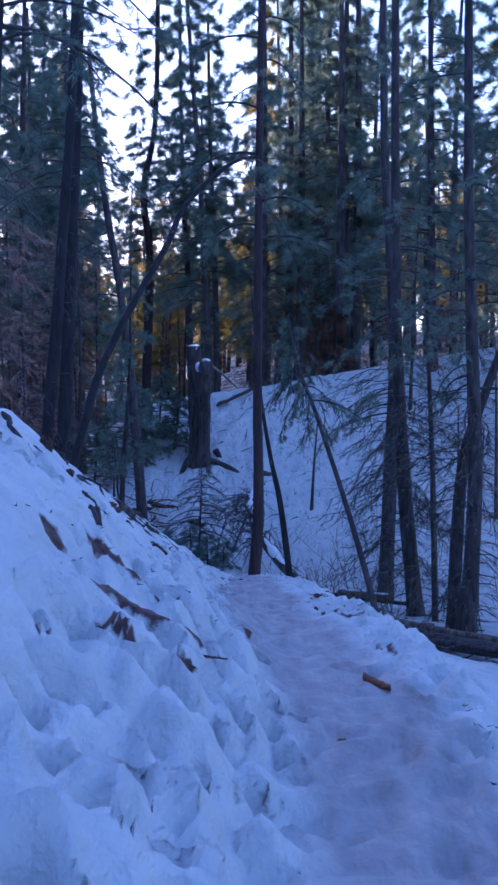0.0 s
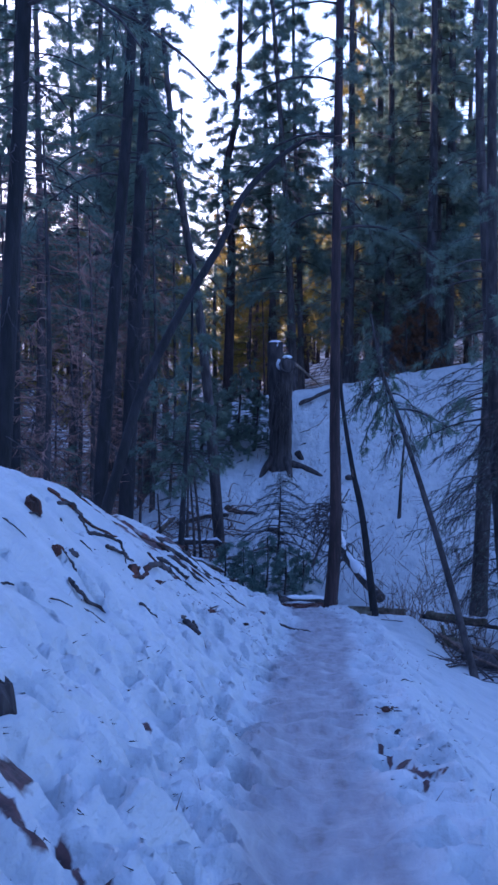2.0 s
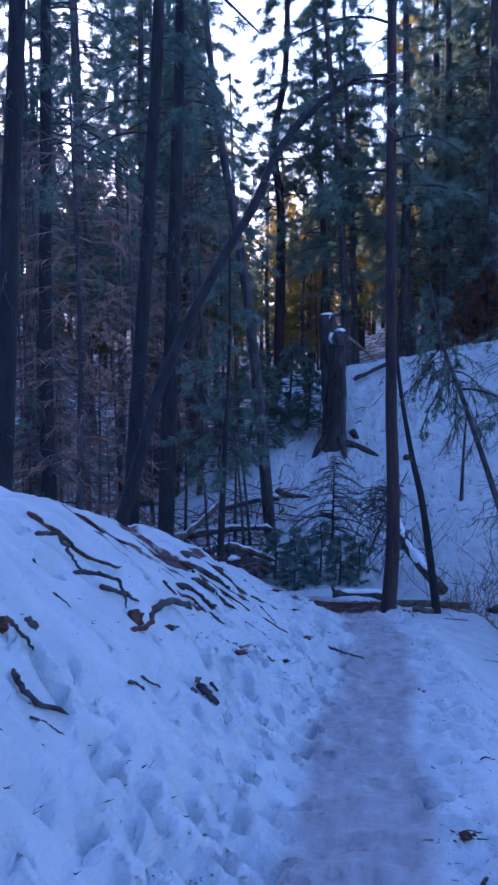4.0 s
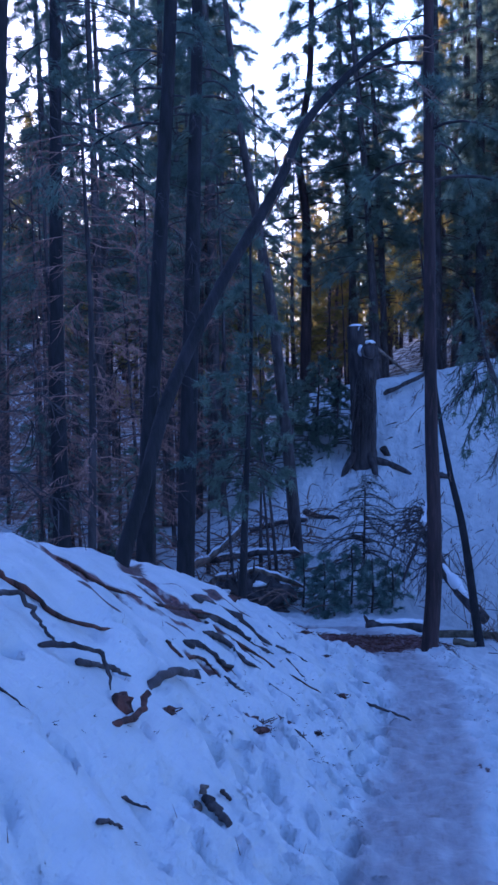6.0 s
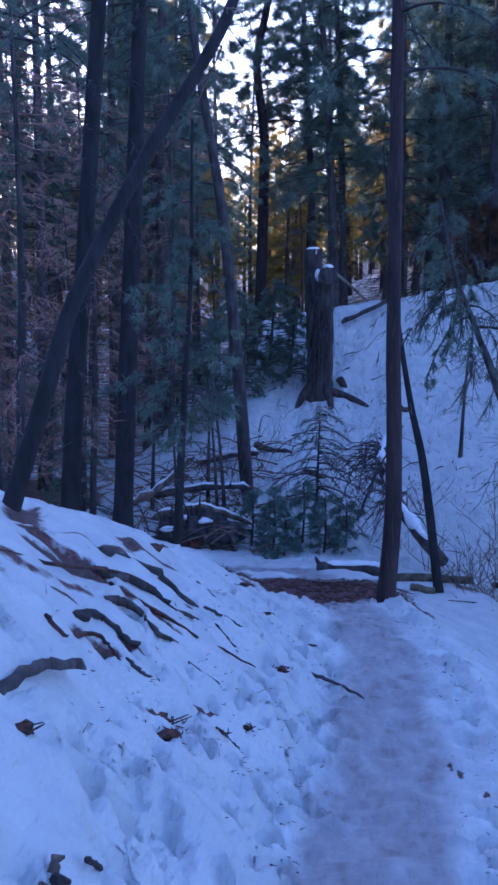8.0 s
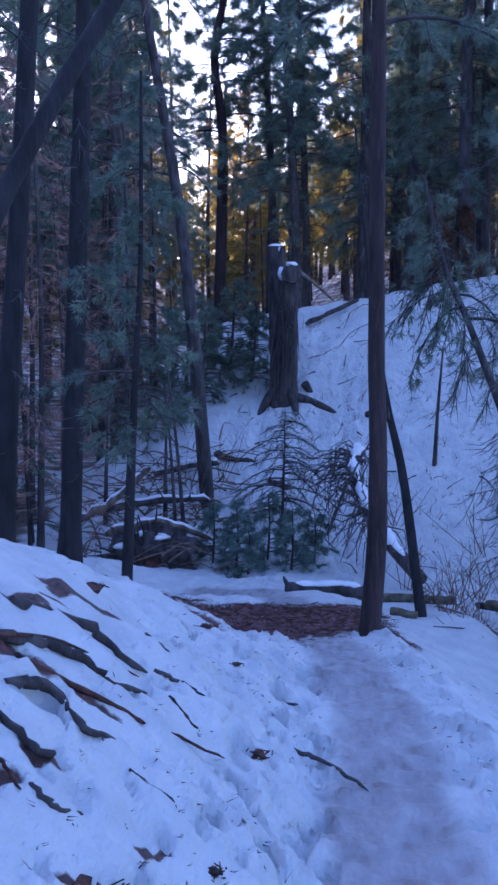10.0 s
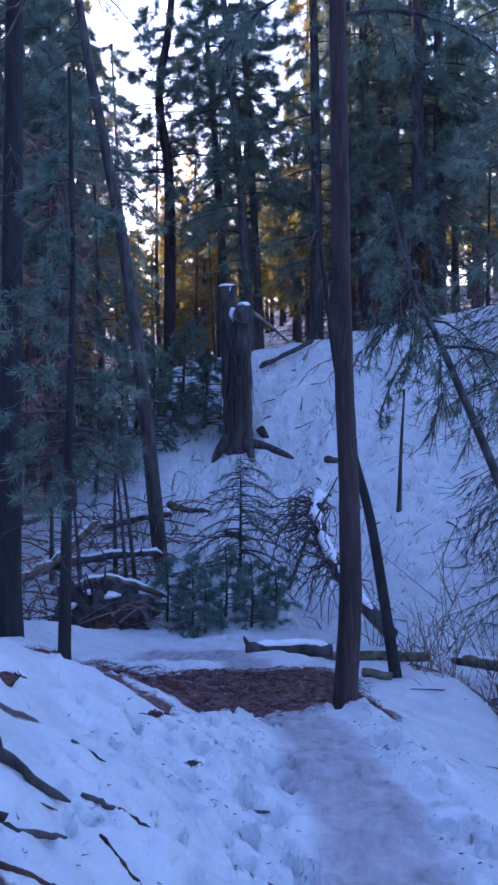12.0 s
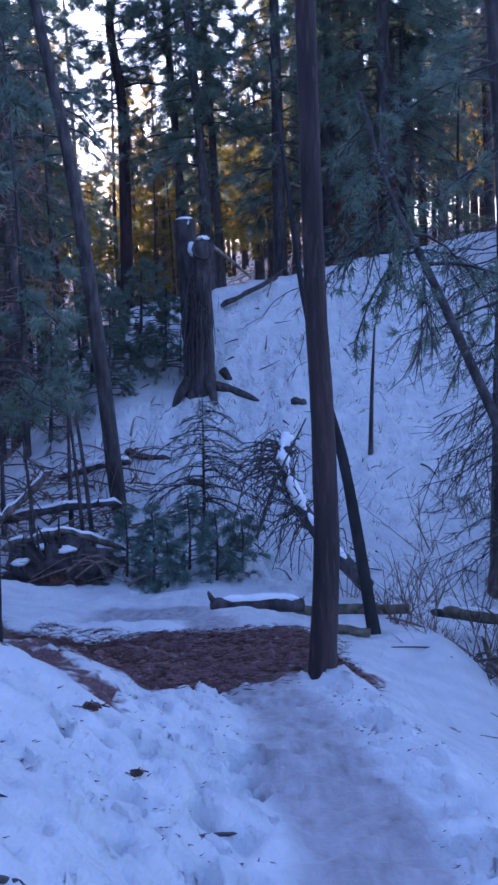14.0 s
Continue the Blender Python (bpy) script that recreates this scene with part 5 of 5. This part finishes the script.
def litter_clump(x, y, size, seed):
    """Needles and short twigs that stick out of the snow."""
    rng = np.random.RandomState(seed)
    s = Soup()
    g = float(surface(x, y))
    s.lump((x, y, g), (size * 0.8, size, size * 0.35), rng, 0.4, 5, 8)
    for k in range(26):
        a = np.array((x + rng.normal(0, size * 0.6), y + rng.normal(0, size * 0.6), g))
        d = np.array((rng.normal(0, 1), rng.normal(0, 1), rng.uniform(0.05, 0.5))) * size * rng.uniform(0.3, 0.8)
        s.tube([a, a + d * 0.5, a + d], (0.0035, 0.003, 0.002), 4)
    thing("litter_clump", s, ROT, "clump of brown twigs and needles poking out of the snow", "litter", kind="stuff", smooth=False)


def straight_flake(a, b, wide):
    """A curled scrap of bark lying on the snow."""
    rng = np.random.RandomState(9)
    u = np.linspace(0, 1, 12)
    x, y = a[0] + (b[0] - a[0]) * u, a[1] + (b[1] - a[1]) * u
    half = wide * np.sin(np.pi * np.clip(u * 0.86 + 0.1, 0, 1)) * rng.uniform(0.8, 1.15, 12)
    s, rows = Soup(), []
    for k, (v, h) in enumerate(((-1, 0.0), (-0.5, 0.018), (0.2, 0.024), (1, 0.004), (0.2, 0.014), (-0.5, 0.008))):
        rows.append(np.stack([x + v * half, y + 0.4 * v * half, np.linspace(surface(*a), surface(*b), 12) + 0.012 + h + 0.004 * rng.uniform(-1, 1, 12)], -1))
    p = np.stack(rows, 1)
    i, j = np.meshgrid(np.arange(11), np.arange(6), indexing="ij")
    s.add(p.reshape(-1, 3), np.stack([i * 6 + j, i * 6 + (j + 1) % 6, (i + 1) * 6 + (j + 1) % 6, (i + 1) * 6 + j], -1).reshape(-1, 4))
    thing("bark_scrap", s, ORANGE, "curled scrap of orange bark lying on the trail", "bark")


stone(-0.62, 5.48, (0.042, 0.045, 0.075), "dark rotten stump knob sticking out of the snow", BARK_DARK, 1)
stone(-1.05, 10.45, (0.055, 0.08, 0.05), "angular reddish rock in the snow", ROT, 2)
stone(-1.35, 8.85, (0.06, 0.07, 0.06), "reddish-brown rock in the snow", ROT, 3)
stone(-1.12, 8.41, (0.035, 0.04, 0.03), "small dark rock in the snow", ROT, 4)
stone(-1.09, 8.66, (0.03, 0.035, 0.035), "small dark rock in the snow", BARK_DARK, 5)
for k, (x, y, size) in enumerate([(-0.75, 12.22, 0.07), (-0.68, 12.05, 0.05), (-1.35, 15.6, 0.08), (-0.4, 14.5, 0.05), (-0.55, 12.6, 0.04), (-0.46, 12.9, 0.04), (-0.95, 10.9, 0.05), (-0.9, 17.2, 0.05), (-0.66, 16.6, 0.04), (0.58, 8.8, 0.035)]):
    litter_clump(x, y, size, 300 + k)
straight_flake((0.49, 4.76), (0.575, 4.6), 0.017)
stone(0.34, 3.95, (0.02, 0.012, 0.007), "scrap of brown bark lying on the trail", ORANGE, 11)


# ---- loose litter ----
def needle_litter():
    rng = np.random.RandomState(44)
    p, w = [], []
    while len(p) < 5200:
        x, y = rng.uniform(-2.4, 0.7), rng.uniform(19.2, 24.6)
        if y < np.interp(x, (-1.8, -0.79, -0.21, 0.3, 1.18), (20.0, 19.2, 20.15, 20.75, 20.3)) + rng.normal(0, 0.15):
            continue
        p.append((x, y, float(surface(x, y)) + 0.008))
        w.append((rng.normal(), rng.normal(), 0.03))
    s = Soup()
    s.blades(p, w, rng, 3, 0.1, 0.0026, 0.12)
    thing("needle_litter", s, ROT, "fallen brown pine needles scattered on bare ground", "litter", kind="stuff", smooth=False)


needle_litter()


def dead_grass():
    """Dry stems and twig ends that poke through the snow."""
    rng = np.random.RandomState(46)
    p, w = [], []
    for k in range(900):
        if k < 520:
            x, y = rng.uniform(-2.0, 5.0), rng.uniform(31.5, 41.5)
        elif k < 700:
            x, y = rng.uniform(1.4, 3.4), rng.uniform(24.5, 31)
        else:
            y = rng.uniform(4, 20)
            x = float(trail_middle(y)) + rng.choice((-1, 1)) * rng.uniform(0.35, 1.5)
        p.append((x, y, float(surface(x, y)) - 0.01))
        w.append((rng.normal(0, 0.5), rng.normal(0, 0.4), 0.8))
    s = Soup()
    s.blades(p[:700], w[:700], rng, 3, 0.22, 0.006, 0.3)
    s.blades(p[700:], w[700:], rng, 1, 0.07, 0.002, 0.3)
    thing("dead_grass", s, TWIG, "dry stems poking through the snow", "grass", kind="stuff", smooth=False)


dead_grass()
